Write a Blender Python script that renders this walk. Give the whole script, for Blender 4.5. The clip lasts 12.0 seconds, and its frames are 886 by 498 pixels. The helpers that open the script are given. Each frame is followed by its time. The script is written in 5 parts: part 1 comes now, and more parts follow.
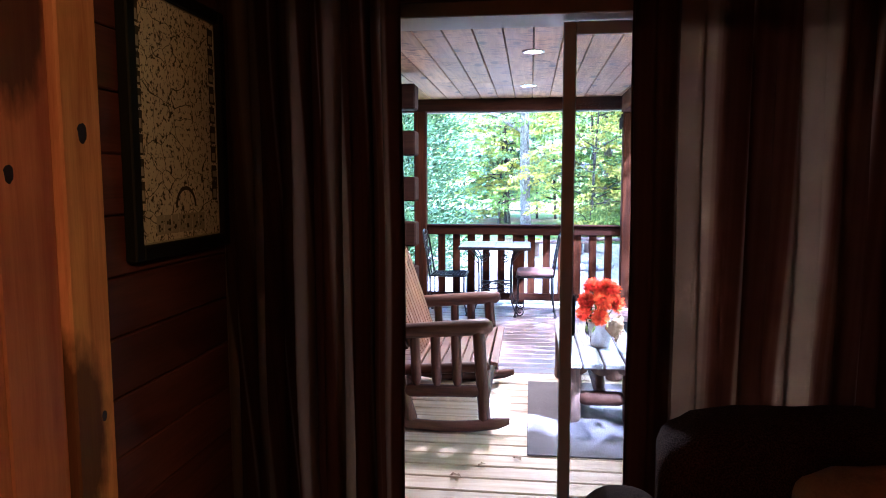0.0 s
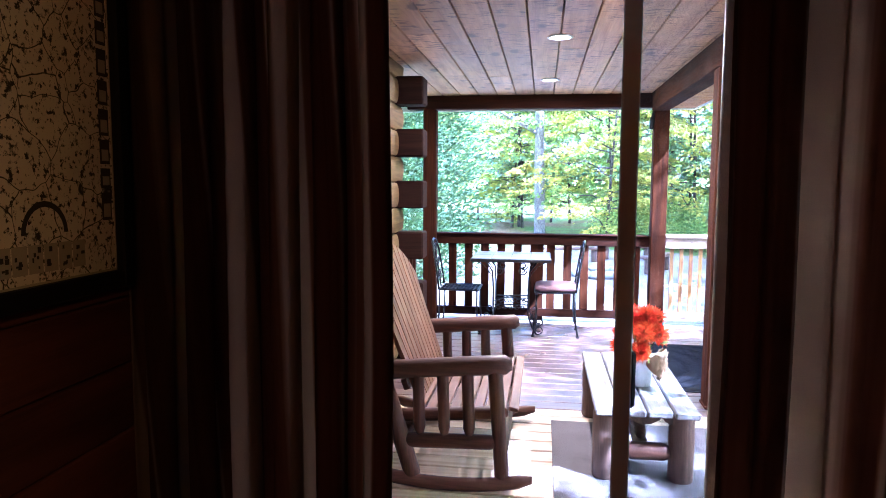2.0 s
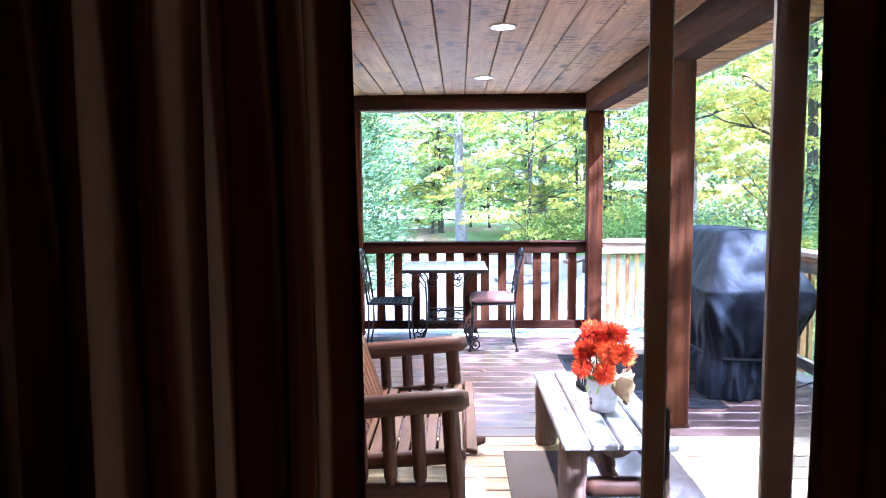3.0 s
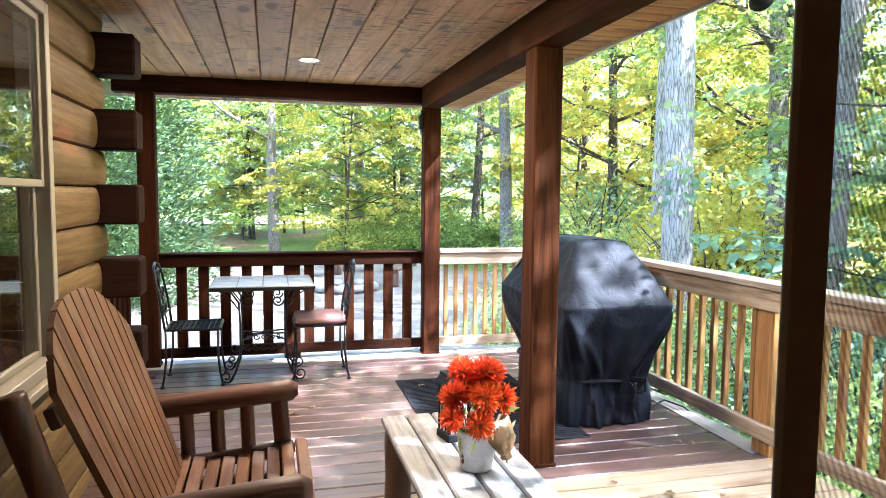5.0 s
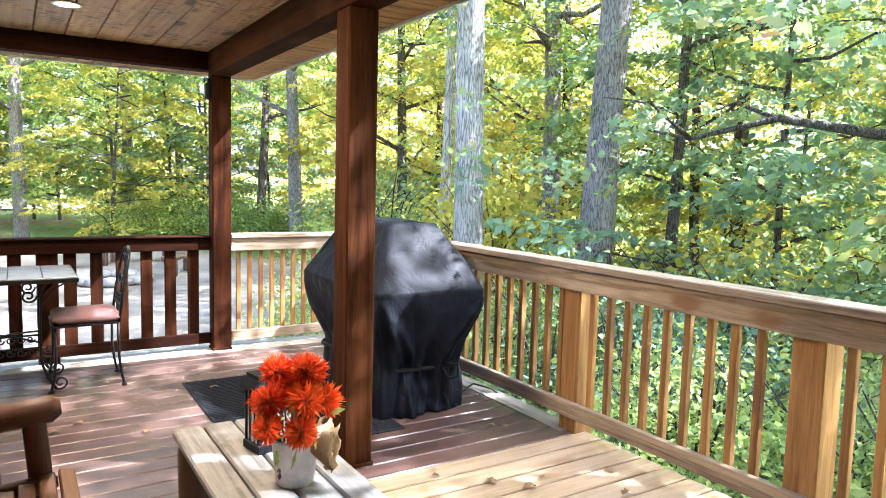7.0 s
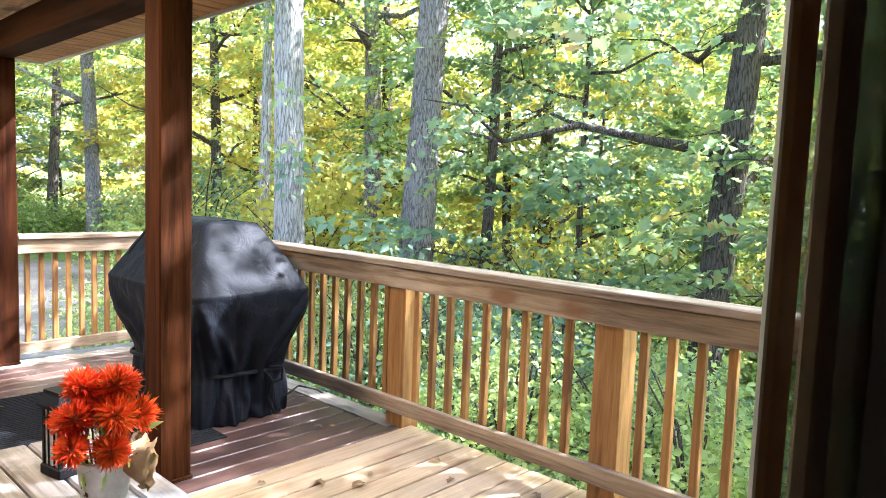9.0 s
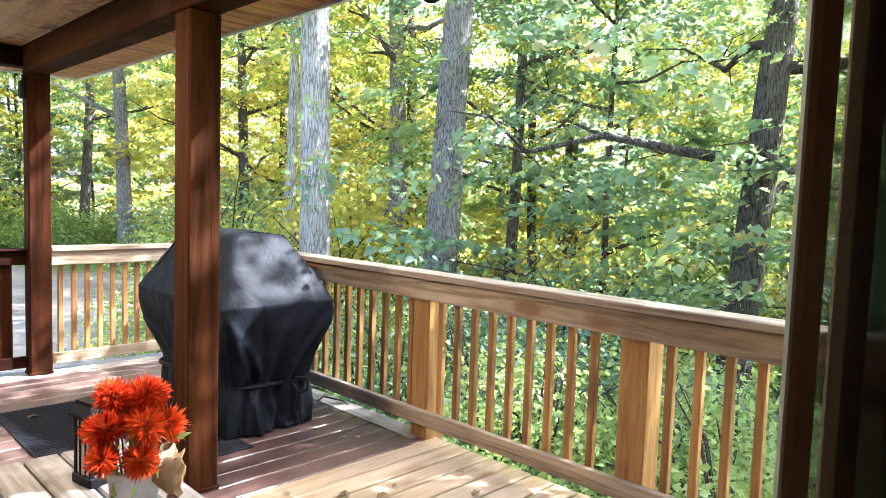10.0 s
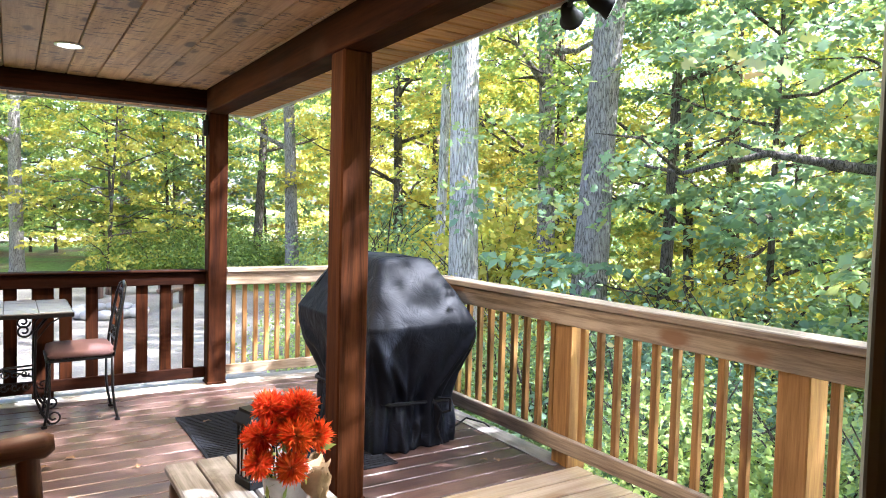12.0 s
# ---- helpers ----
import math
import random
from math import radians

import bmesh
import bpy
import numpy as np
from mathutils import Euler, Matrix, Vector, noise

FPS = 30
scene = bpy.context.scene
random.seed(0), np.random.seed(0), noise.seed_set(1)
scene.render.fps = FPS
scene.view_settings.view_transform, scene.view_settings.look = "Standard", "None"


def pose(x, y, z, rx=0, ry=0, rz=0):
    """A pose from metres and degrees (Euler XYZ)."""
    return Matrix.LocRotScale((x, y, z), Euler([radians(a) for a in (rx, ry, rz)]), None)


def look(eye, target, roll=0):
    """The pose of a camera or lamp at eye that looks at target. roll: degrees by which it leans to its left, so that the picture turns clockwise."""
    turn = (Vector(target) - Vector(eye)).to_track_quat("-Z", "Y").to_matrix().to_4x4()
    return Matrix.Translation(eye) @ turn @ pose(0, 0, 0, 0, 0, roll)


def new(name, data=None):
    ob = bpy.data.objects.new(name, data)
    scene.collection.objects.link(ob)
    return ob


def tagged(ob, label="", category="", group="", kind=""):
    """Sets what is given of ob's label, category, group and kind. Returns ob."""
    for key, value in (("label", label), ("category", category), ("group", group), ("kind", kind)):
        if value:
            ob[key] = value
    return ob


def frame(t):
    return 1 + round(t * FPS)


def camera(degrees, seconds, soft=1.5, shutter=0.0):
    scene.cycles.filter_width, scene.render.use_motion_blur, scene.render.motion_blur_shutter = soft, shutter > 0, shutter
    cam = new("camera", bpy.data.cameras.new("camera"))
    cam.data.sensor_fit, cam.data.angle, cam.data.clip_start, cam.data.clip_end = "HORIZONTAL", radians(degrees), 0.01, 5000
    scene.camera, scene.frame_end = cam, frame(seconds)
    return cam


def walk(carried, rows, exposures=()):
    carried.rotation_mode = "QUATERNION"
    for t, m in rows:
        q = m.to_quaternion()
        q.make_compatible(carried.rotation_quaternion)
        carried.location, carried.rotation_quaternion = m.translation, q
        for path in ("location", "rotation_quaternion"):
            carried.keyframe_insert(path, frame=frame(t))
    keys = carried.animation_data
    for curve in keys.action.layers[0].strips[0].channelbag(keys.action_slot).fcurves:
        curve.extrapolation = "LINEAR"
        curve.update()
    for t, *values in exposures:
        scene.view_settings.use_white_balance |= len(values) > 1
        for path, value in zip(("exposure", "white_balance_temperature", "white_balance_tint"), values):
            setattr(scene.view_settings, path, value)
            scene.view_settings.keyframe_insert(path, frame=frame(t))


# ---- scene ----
cam = camera(65.9, 12.0, soft=0.9)
PATH = [
    (0, (-0.067, -0.025, 1.455), (-0.319, 1.95, 1.258), -0.1),
    (0.5, (-0.121, 0.103, 1.466), (-0.397, 2.07, 1.231), -0.5),
    (1, (-0.151, 0.27, 1.48), (-0.438, 2.236, 1.257), -1.2),
    (1.5, (-0.145, 0.489, 1.478), (-0.415, 2.462, 1.287), 0.3),
    (2, (-0.147, 0.661, 1.477), (-0.433, 2.631, 1.286), 0.3),
    (2.5, (-0.234, 0.888, 1.482), (-0.432, 2.869, 1.292), 0.1),
    (4.5, (-0.373, 1.76, 1.452), (0.036, 3.714, 1.333), -0.8),
    (5, (-0.384, 1.931, 1.459), (0.107, 3.864, 1.3), 0.5),
    (5.5, (-0.346, 2.054, 1.446), (0.164, 3.982, 1.292), 0.9),
    (6, (-0.36, 2.151, 1.427), (0.349, 4.013, 1.258), 1.5),
    (6.5, (-0.389, 2.227, 1.417), (0.528, 3.994, 1.227), 1.5),
    (7, (-0.389, 2.278, 1.404), (0.67, 3.964, 1.219), 1.5),
    (7.5, (-0.392, 2.277, 1.411), (0.817, 3.858, 1.215), 2.0),
    (9.5, (-0.414, 2.285, 1.407), (1.061, 3.626, 1.239), 2.0),
    (10, (-0.415, 2.278, 1.418), (0.995, 3.689, 1.271), 1.9),
    (10.5, (-0.442, 2.277, 1.418), (0.929, 3.728, 1.287), 2.3),
    (11, (-0.437, 2.269, 1.42), (0.883, 3.766, 1.293), 2.2),
    (11.5, (-0.427, 2.256, 1.424), (0.785, 3.843, 1.308), 2.0),
    (12, (-0.399, 2.216, 1.428), (0.67, 3.904, 1.336), 1.5),
]
STOPS = [(0.0, 4.80, 4100, 26), (1.0, 4.80, 4100, 26), (2.5, 4.84, 4100, 28), (3.6, 4.50, 4650, 16), (4.3, 4.30, 4800, 14), (4.6, 4.18, 4950, 14), (5.0, 3.95, 5050, 14), (5.7, 3.85, 5200, 14), (6.6, 3.60, 5400, 15), (12.0, 3.50, 5450, 17)]
walk(cam, [(t, look(eye, target, roll)) for t, eye, target, roll in PATH], STOPS)

# ---- world and light ----
SUN_WAY = Vector((0.58, -0.39, 0.715)).normalized()
world = bpy.data.worlds.new("sky")
scene.world = world
world.use_nodes = True
wn = world.node_tree
sky = wn.nodes.new("ShaderNodeTexSky")
sky.sky_type, sky.sun_disc = "NISHITA", False
sky.sun_elevation = math.asin(SUN_WAY.z)
sky.sun_rotation = math.atan2(SUN_WAY.x, SUN_WAY.y)
sky.air_density, sky.dust_density = 1.0, 5.0
wn.links.new(sky.outputs[0], wn.nodes["Background"].inputs[0])
wn.nodes["Background"].inputs[1].default_value = 0.15


def lamp(name, kind, power, colour, m, size=0.1):
    data = bpy.data.lights.new(name, kind)
    data.energy, data.color = power, colour
    if kind == "SUN":
        data.angle = radians(size)
    elif kind == "AREA":
        data.size = size
    else:
        data.shadow_soft_size = size
    ob = new(name, data)
    ob.matrix_world = m
    return ob


lamp("sun", "SUN", 5.0, (1.0, 0.95, 0.87), look(SUN_WAY * 40, (0, 0, 0)), 0.6)
lamp("room_lamp_light", "POINT", 4.0, (1.0, 0.42, 0.05), pose(0.9, -1.5, 2.28), 0.06)

# ---- materials ----


class Nodes:
    """A short way to write node materials."""

    def __init__(self, name, rough=0.6, metal=0.0, spec=0.5):
        self.mat = bpy.data.materials.new(name)
        self.mat.use_nodes = True
        self.tree = self.mat.node_tree
        self.bsdf = self.tree.nodes["Principled BSDF"]
        self.bsdf.inputs["Roughness"].default_value = rough
        self.bsdf.inputs["Metallic"].default_value = metal
        self.bsdf.inputs["Specular IOR Level"].default_value = spec

    def node(self, kind, **inputs):
        n = self.tree.nodes.new(kind)
        for key, value in inputs.items():
            self.put(n.inputs[key.replace("_", " ")], value)
        return n

    def put(self, socket, value):
        if isinstance(value, bpy.types.NodeSocket):
            self.tree.links.new(value, socket)
        elif isinstance(value, tuple) and len(value) == 3 and socket.type == "RGBA":
            socket.default_value = (*value, 1)
        else:
            socket.default_value = value

    def coords(self, scale=(1, 1, 1), island=False, world_space=False):
        """Object coordinates in metres, shifted by chance from piece to piece."""
        tc = self.node("ShaderNodeTexCoord")
        if world_space:
            src = self.node("ShaderNodeNewGeometry").outputs["Position"]
        else:
            src = tc.outputs["Object"]
        rnd = self.node("ShaderNodeNewGeometry").outputs["Random Per Island"] if island else self.node("ShaderNodeObjectInfo").outputs["Random"]
        far = self.math("MULTIPLY", rnd, 37.0)
        add = self.node("ShaderNodeVectorMath")
        add.operation = "ADD"
        self.put(add.inputs[0], src)
        comb = self.node("ShaderNodeCombineXYZ", X=far, Y=far, Z=far)
        if not world_space:
            self.put(add.inputs[1], comb.outputs[0])
        mp = self.node("ShaderNodeMapping", Vector=add.outputs[0])
        mp.inputs["Scale"].default_value = scale
        return mp.outputs[0]

    def math(self, op, a, b=0.0, clamp=False):
        n = self.node("ShaderNodeMath")
        n.operation, n.use_clamp = op, clamp
        self.put(n.inputs[0], a)
        self.put(n.inputs[1], b)
        return n.outputs[0]

    def noise(self, vec, scale, detail=4.0, rough=0.55, distort=0.0):
        return self.node("ShaderNodeTexNoise", Vector=vec, Scale=scale, Detail=detail, Roughness=rough, Distortion=distort).outputs["Fac"]

    def ramp(self, fac, stops):
        n = self.node("ShaderNodeValToRGB", Fac=fac)
        el = n.color_ramp.elements
        while len(el) < len(stops):
            el.new(0.5)
        for e, (p, c) in zip(el, stops):
            e.position = p
            e.color = (*c, 1) if isinstance(c, tuple) else (c, c, c, 1)
        return n.outputs["Color"]

    def mix(self, fac, a, b, mode="MIX"):
        n = self.node("ShaderNodeMix")
        n.data_type, n.blend_type = "RGBA", mode
        self.put(n.inputs[0], fac)
        self.put(n.inputs[6], a)
        self.put(n.inputs[7], b)
        return n.outputs[2]

    def bump(self, height, strength=0.3, distance=0.01):
        n = self.node("ShaderNodeBump", Height=height, Strength=strength, Distance=distance)
        self.put(self.bsdf.inputs["Normal"], n.outputs[0])

    def base(self, colour):
        self.put(self.bsdf.inputs["Base Color"], colour)
        return self

    def rough(self, value):
        self.put(self.bsdf.inputs["Roughness"], value)
        return self


def wood(name, dark, light, axis="x", rough=0.6, island=False, knots=0.0, knot_colour=(0.05, 0.02, 0.01), grain=1.0, spread=0.35, wear=None, spec=0.4, streaks=0.0, knot_size=0.20):
    """Sawn or peeled wood, its grain along one axis, with knots and uneven tone from piece to piece."""
    w = Nodes(name, rough, 0.0, spec)
    squeeze = {"x": (0.06, 1, 1), "y": (1, 0.06, 1), "z": (1, 1, 0.06)}[axis]
    v = w.coords(squeeze, island)
    fine = w.noise(v, 120.0 * grain, 5.0, 0.65)
    band = w.noise(v, 14.0 * grain, 3.0, 0.5, 1.6)
    even = w.coords((1, 1, 1), island)
    blotch = w.noise(even, 2.2, 3.0)
    tone = w.math("ADD", w.math("MULTIPLY", fine, 0.35), w.math("MULTIPLY", band, 0.65))
    colour = w.ramp(tone, [(0.35, dark), (0.62, light)])
    rnd = w.node("ShaderNodeNewGeometry").outputs["Random Per Island"] if island else w.node("ShaderNodeObjectInfo").outputs["Random"]
    value = w.math("ADD", w.math("MULTIPLY", rnd, spread), w.math("ADD", w.math("MULTIPLY", blotch, 0.5), 0.75 - spread / 2))
    hsv = w.node("ShaderNodeHueSaturation", Color=colour, Value=value)
    colour = hsv.outputs[0]
    height = tone
    if knots:
        long = {"x": (0.45, 1, 1), "y": (1, 0.45, 1), "z": (1, 1, 0.45)}[axis]
        kv = w.coords(long, island)
        vor = w.node("ShaderNodeTexVoronoi", Vector=kv, Scale=knots, Randomness=1.0)
        wob = w.math("ADD", vor.outputs["Distance"], w.math("MULTIPLY", w.noise(kv, 40.0), 0.10))
        spot = w.ramp(wob, [(knot_size, 1.0), (knot_size + 0.08, 0.0)])
        if streaks:
            sv = w.coords({"x": (1, 0.22, 1), "y": (0.22, 1, 1), "z": (0.22, 1, 1)}[axis], island)
            line = w.ramp(w.noise(sv, 46.0, 3.0, 0.6), [(0.55, 0.0), (0.585, 1.0)])
            patch2 = w.ramp(w.noise(kv, 5.0, 2.0), [(0.44, 0.0), (0.54, 1.0)])
            spot = w.math("MAXIMUM", spot, w.math("MULTIPLY", w.math("MULTIPLY", line, patch2), streaks))
        colour = w.mix(w.math("MULTIPLY", spot, 0.85), colour, knot_colour)
    if wear:
        patch = w.ramp(w.noise(even, 3.1, 6.0, 0.7), [(0.52, 0.0), (0.66, 1.0)])
        colour = w.mix(w.math("MULTIPLY", patch, 0.6), colour, wear)
    w.base(colour)
    w.rough(w.math("ADD", w.math("MULTIPLY", blotch, 0.3), rough - 0.15))
    w.bump(height, 0.25, 0.004)
    return w.mat


def plain(name, colour, rough=0.5, metal=0.0, vary=0.15, scale=6.0, bump=0.0, spec=0.5, fine=60.0):
    """Paint, metal, plastic or vinyl with faint unevenness at two scales."""
    w = Nodes(name, rough, metal, spec)
    v = w.coords()
    a, b = w.noise(v, scale), w.noise(v, fine, 3.0)
    value = w.math("ADD", w.math("MULTIPLY", a, vary * 2), w.math("ADD", w.math("MULTIPLY", b, vary), 1 - vary * 1.5))
    w.base(w.node("ShaderNodeHueSaturation", Color=colour, Value=value).outputs[0])
    w.rough(w.math("ADD", w.math("MULTIPLY", a, 0.25), rough - 0.12))
    if bump:
        w.bump(b, bump, 0.003)
    return w.mat


def glass(name, rough=0.0):
    w = Nodes(name, rough, 0.0, 0.5)
    w.base((0.93, 0.97, 0.95))
    w.bsdf.inputs["Transmission Weight"].default_value = 1.0
    w.bsdf.inputs["IOR"].default_value = 1.46
    return w.mat


def foliage(name, stops, translucent=0.52):
    """Leaves: tone by leaf and by plant, light passing through."""
    w = Nodes(name, 0.5, 0.0, 0.32)
    isl = w.node("ShaderNodeNewGeometry").outputs["Random Per Island"]
    obj = w.node("ShaderNodeObjectInfo").outputs["Random"]
    pos = w.coords((1, 1, 1), world_space=True)
    drift = w.noise(pos, 0.16, 3.0)
    fac = w.math("ADD", w.math("MULTIPLY", isl, 0.32), w.math("ADD", w.math("MULTIPLY", obj, 0.32), w.math("MULTIPLY", drift, 0.44)))
    colour = w.ramp(fac, stops)
    w.base(colour)
    tr = w.node("ShaderNodeBsdfTranslucent", Color=w.mix(0.3, colour, (0.42, 0.55, 0.08), "MIX"))
    mx = w.node("ShaderNodeMixShader", Fac=translucent)
    w.put(mx.inputs[1], w.bsdf.outputs[0])
    w.put(mx.inputs[2], tr.outputs[0])
    w.put(w.tree.nodes["Material Output"].inputs[0], mx.outputs[0])
    return w.mat


def bark(name, dark, light, plates=5.0, strength=1.0):
    """Furrowed bark: upright plates parted by dark cracks, flaking edges, fine grain."""
    w = Nodes(name, 0.9, 0.0, 0.1)
    warp = w.node("ShaderNodeVectorMath")
    warp.operation = "MULTIPLY_ADD"
    v = w.coords((1, 1, 0.15))
    w.put(warp.inputs[0], w.node("ShaderNodeTexNoise", Vector=v, Scale=9.0, Detail=3.0).outputs["Color"])
    warp.inputs[1].default_value = (0.11, 0.11, 0.11)
    w.put(warp.inputs[2], v)
    vor = w.node("ShaderNodeTexVoronoi", Vector=warp.outputs[0], Scale=plates * 5.5)
    vor.feature = "DISTANCE_TO_EDGE"
    plate = w.ramp(vor.outputs["Distance"], [(0.0, 0.0), (0.16, 1.0)])
    grain = w.noise(w.coords((1, 1, 0.16)), plates * 13.0, 5.0, 0.7)
    flake = w.noise(w.coords((1, 1, 0.5)), plates * 3.0, 5.0, 0.7, 0.6)
    blotch = w.noise(w.coords(), 1.1, 3.0)
    tone = w.math("ADD", w.math("MULTIPLY", plate, 0.20), w.math("ADD", w.math("MULTIPLY", grain, 0.42), w.math("ADD", w.math("MULTIPLY", flake, 0.40), w.math("MULTIPLY", blotch, 0.16))))
    w.base(w.ramp(tone, [(0.38, tuple(c * 0.6 for c in dark)), (0.48, dark), (0.58, tuple((p + q) / 2 for p, q in zip(dark, light))), (0.72, light)]))
    w.bump(tone, strength, 0.07)
    return w.mat


M_NATURAL = wood("natural_pine", (0.31, 0.215, 0.115), (0.50, 0.385, 0.25), "x", 0.62, knots=4.0, knot_colour=(0.27, 0.165, 0.08), knot_size=0.13, wear=(0.36, 0.29, 0.21))
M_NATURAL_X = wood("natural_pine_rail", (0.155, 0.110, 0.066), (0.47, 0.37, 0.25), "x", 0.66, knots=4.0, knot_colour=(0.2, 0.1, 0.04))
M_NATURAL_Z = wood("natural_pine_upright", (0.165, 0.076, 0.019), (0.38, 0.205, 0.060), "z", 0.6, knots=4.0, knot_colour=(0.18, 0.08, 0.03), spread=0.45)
M_STAINED = wood("stained_deck", (0.040, 0.021, 0.017), (0.102, 0.060, 0.047), "x", 0.34, wear=(0.15, 0.092, 0.075), spec=0.5)
# Paled in colour for the sun that reaches the far edge past the eave.
M_PALE = wood("sunlit_edge_board", (0.24, 0.215, 0.18), (0.40, 0.365, 0.31), "x", 0.75)
M_EDGE = wood("grey_edge_board", (0.13, 0.115, 0.10), (0.27, 0.245, 0.215), "y", 0.8)
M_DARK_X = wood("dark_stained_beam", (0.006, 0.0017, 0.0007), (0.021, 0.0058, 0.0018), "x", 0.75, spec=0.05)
M_DARK_Y = wood("dark_stained_side_beam", (0.015, 0.0043, 0.0013), (0.040, 0.0118, 0.0033), "y", 0.75, knots=3.0, spec=0.05)
# Dark stain, deepened in colour for the backlit far posts.
M_DARK_Z = wood("shaded_dark_stained_post", (0.008, 0.0022, 0.0008), (0.032, 0.0092, 0.0024), "z", 0.75, knots=3.0, spec=0.05)
# Lighter copy of the post stain, for light on the near post's front.
M_POST_LIT = wood("lit_reddish_brown_post", (0.016, 0.005, 0.0016), (0.058, 0.019, 0.0055), "z", 0.75, knots=3.0, spec=0.05)
M_CEIL = wood("pine_ceiling", (0.27, 0.145, 0.056), (0.47, 0.285, 0.128), "y", 0.5, island=True, knots=5.0, knot_colour=(0.045, 0.020, 0.010), spread=0.35, streaks=1.0, knot_size=0.18)
M_SOFFIT = wood("pine_soffit", (0.27, 0.115, 0.036), (0.47, 0.24, 0.085), "x", 0.6, island=True, knots=5.0, knot_colour=(0.2, 0.08, 0.03))
M_LOG = wood("peeled_wall_log", (0.058, 0.033, 0.010), (0.145, 0.092, 0.032), "y", 0.6, spec=0.16, knots=2.5, knot_colour=(0.16, 0.075, 0.03))
M_LOG_END = wood("brown_stained_log", (0.008, 0.003, 0.002), (0.020, 0.009, 0.005), "x", 0.8, spec=0.05)
M_ROCKER = wood("stained_log_furniture", (0.024, 0.009, 0.005), (0.085, 0.036, 0.019), "x", 0.5, spec=0.25, island=True, spread=0.5)
M_ROCKER_Z = wood("stained_log_upright", (0.024, 0.009, 0.005), (0.085, 0.036, 0.019), "z", 0.5, spec=0.25, island=True, spread=0.5)
M_SLAT = wood("stained_slat", (0.065, 0.026, 0.011), (0.165, 0.075, 0.034), "z", 0.5, spread=0.4, wear=(0.20, 0.125, 0.08), spec=0.25)
M_SLAT_Y = wood("stained_seat_slat", (0.055, 0.022, 0.010), (0.14, 0.063, 0.031), "y", 0.5, spread=0.4, wear=(0.18, 0.11, 0.075), spec=0.25)
M_BENCH = wood("grey_weathered_plank", (0.095, 0.088, 0.082), (0.26, 0.25, 0.24), "y", 0.75, knots=3.5, knot_colour=(0.13, 0.115, 0.10), wear=(0.36, 0.345, 0.33))
M_BENCH_LOG = wood("weathered_log", (0.055, 0.030, 0.020), (0.15, 0.09, 0.06), "z", 0.6)
M_IRON = plain("black_iron", (0.012, 0.012, 0.013), 0.45, 0.6, 0.2)
M_TILE = plain("slate_tile", (0.17, 0.195, 0.225), 0.35, 0.0, 0.25, 9.0, 0.2)
M_CUSHION = plain("mauve_cushion", (0.20, 0.118, 0.115), 0.9, 0.0, 0.12, 8.0, 0.4, 0.2, 220.0)
def cover_material():
    """Thin blue-black vinyl cloth with a fine weave and soft crinkles."""
    w = Nodes("black_vinyl_cover", 0.6, 0.0, 0.14)
    v = w.coords()
    crinkle, weave = w.noise(v, 7.0, 4.0, 0.6, 0.8), w.noise(v, 190.0, 2.0)
    w.base(w.ramp(w.noise(v, 3.0, 4.0), [(0.3, (0.0030, 0.0040, 0.0068)), (0.7, (0.0056, 0.0072, 0.0112))]))
    w.rough(w.math("ADD", w.math("MULTIPLY", crinkle, 0.25), 0.48))
    w.bump(w.math("ADD", w.math("MULTIPLY", crinkle, 0.8), w.math("MULTIPLY", weave, 0.02)), 0.6, 0.03)
    return w.mat


M_COVER = cover_material()
M_MAT = plain("dark_rubber_mat", (0.010, 0.011, 0.014), 0.95, 0.0, 0.3, 14.0, 0.7, 0.1, 120.0)
M_TIN = plain("whitewashed_tin", (0.60, 0.59, 0.56), 0.55, 0.2, 0.35, 18.0, 0.2)
M_RUST = plain("rust_patch", (0.10, 0.05, 0.03), 0.8, 0.0, 0.4, 20.0)
M_BURLAP = plain("burlap", (0.30, 0.20, 0.105), 0.95, 0.0, 0.25, 30.0, 0.8, 0.1, 260.0)
M_BLACK = plain("black_metal", (0.006, 0.006, 0.007), 0.6, 0.0, 0.2, spec=0.2)
M_FROST = plain("frosted_pane", (0.74, 0.78, 0.77), 0.3, 0.0, 0.1, 12.0)
M_VINYL = plain("beige_vinyl", (0.22, 0.19, 0.14), 0.45, 0.0, 0.08, 4.0)
M_CREAM = plain("cream_vinyl", (0.60, 0.54, 0.43), 0.45, 0.0, 0.08, 4.0)
M_GREYVINYL = plain("grey_screen_frame", (0.46, 0.55, 0.57), 0.45, 0.1, 0.1, 4.0)
M_WHITE = plain("white_drip_edge", (0.62, 0.63, 0.62), 0.5, 0.0, 0.1, 5.0)
M_GLASS = glass("window_glass")
# Pine darkened in its colour, for the shade past the door casing.
M_PINE_SHADED = wood("shaded_pine_wall", (0.055, 0.015, 0.005), (0.13, 0.040, 0.012), "y", 0.5, knots=3.0)
M_PINE_TRIM = wood("amber_pine_trim", (0.54, 0.20, 0.012), (0.82, 0.40, 0.030), "z", 0.45, knots=2.6, knot_colour=(0.035, 0.012, 0.005), spread=0.2, spec=0.08, knot_size=0.27)
M_PINE_DOOR = wood("orange_pine_door", (0.42, 0.12, 0.008), (0.62, 0.225, 0.017), "z", 0.45, knots=2.6, knot_colour=(0.05, 0.018, 0.008), spread=0.2, spec=0.08, knot_size=0.25)
M_ROOMFLOOR = wood("room_floor", (0.06, 0.028, 0.012), (0.12, 0.06, 0.03), "y", 0.45)
M_PLASTER = plain("dim_room_wall", (0.19, 0.12, 0.075), 0.7, 0.0, 0.2, 3.0)
M_SHINGLE = plain("roof_shingle", (0.06, 0.055, 0.05), 0.9, 0.0, 0.4, 5.0)
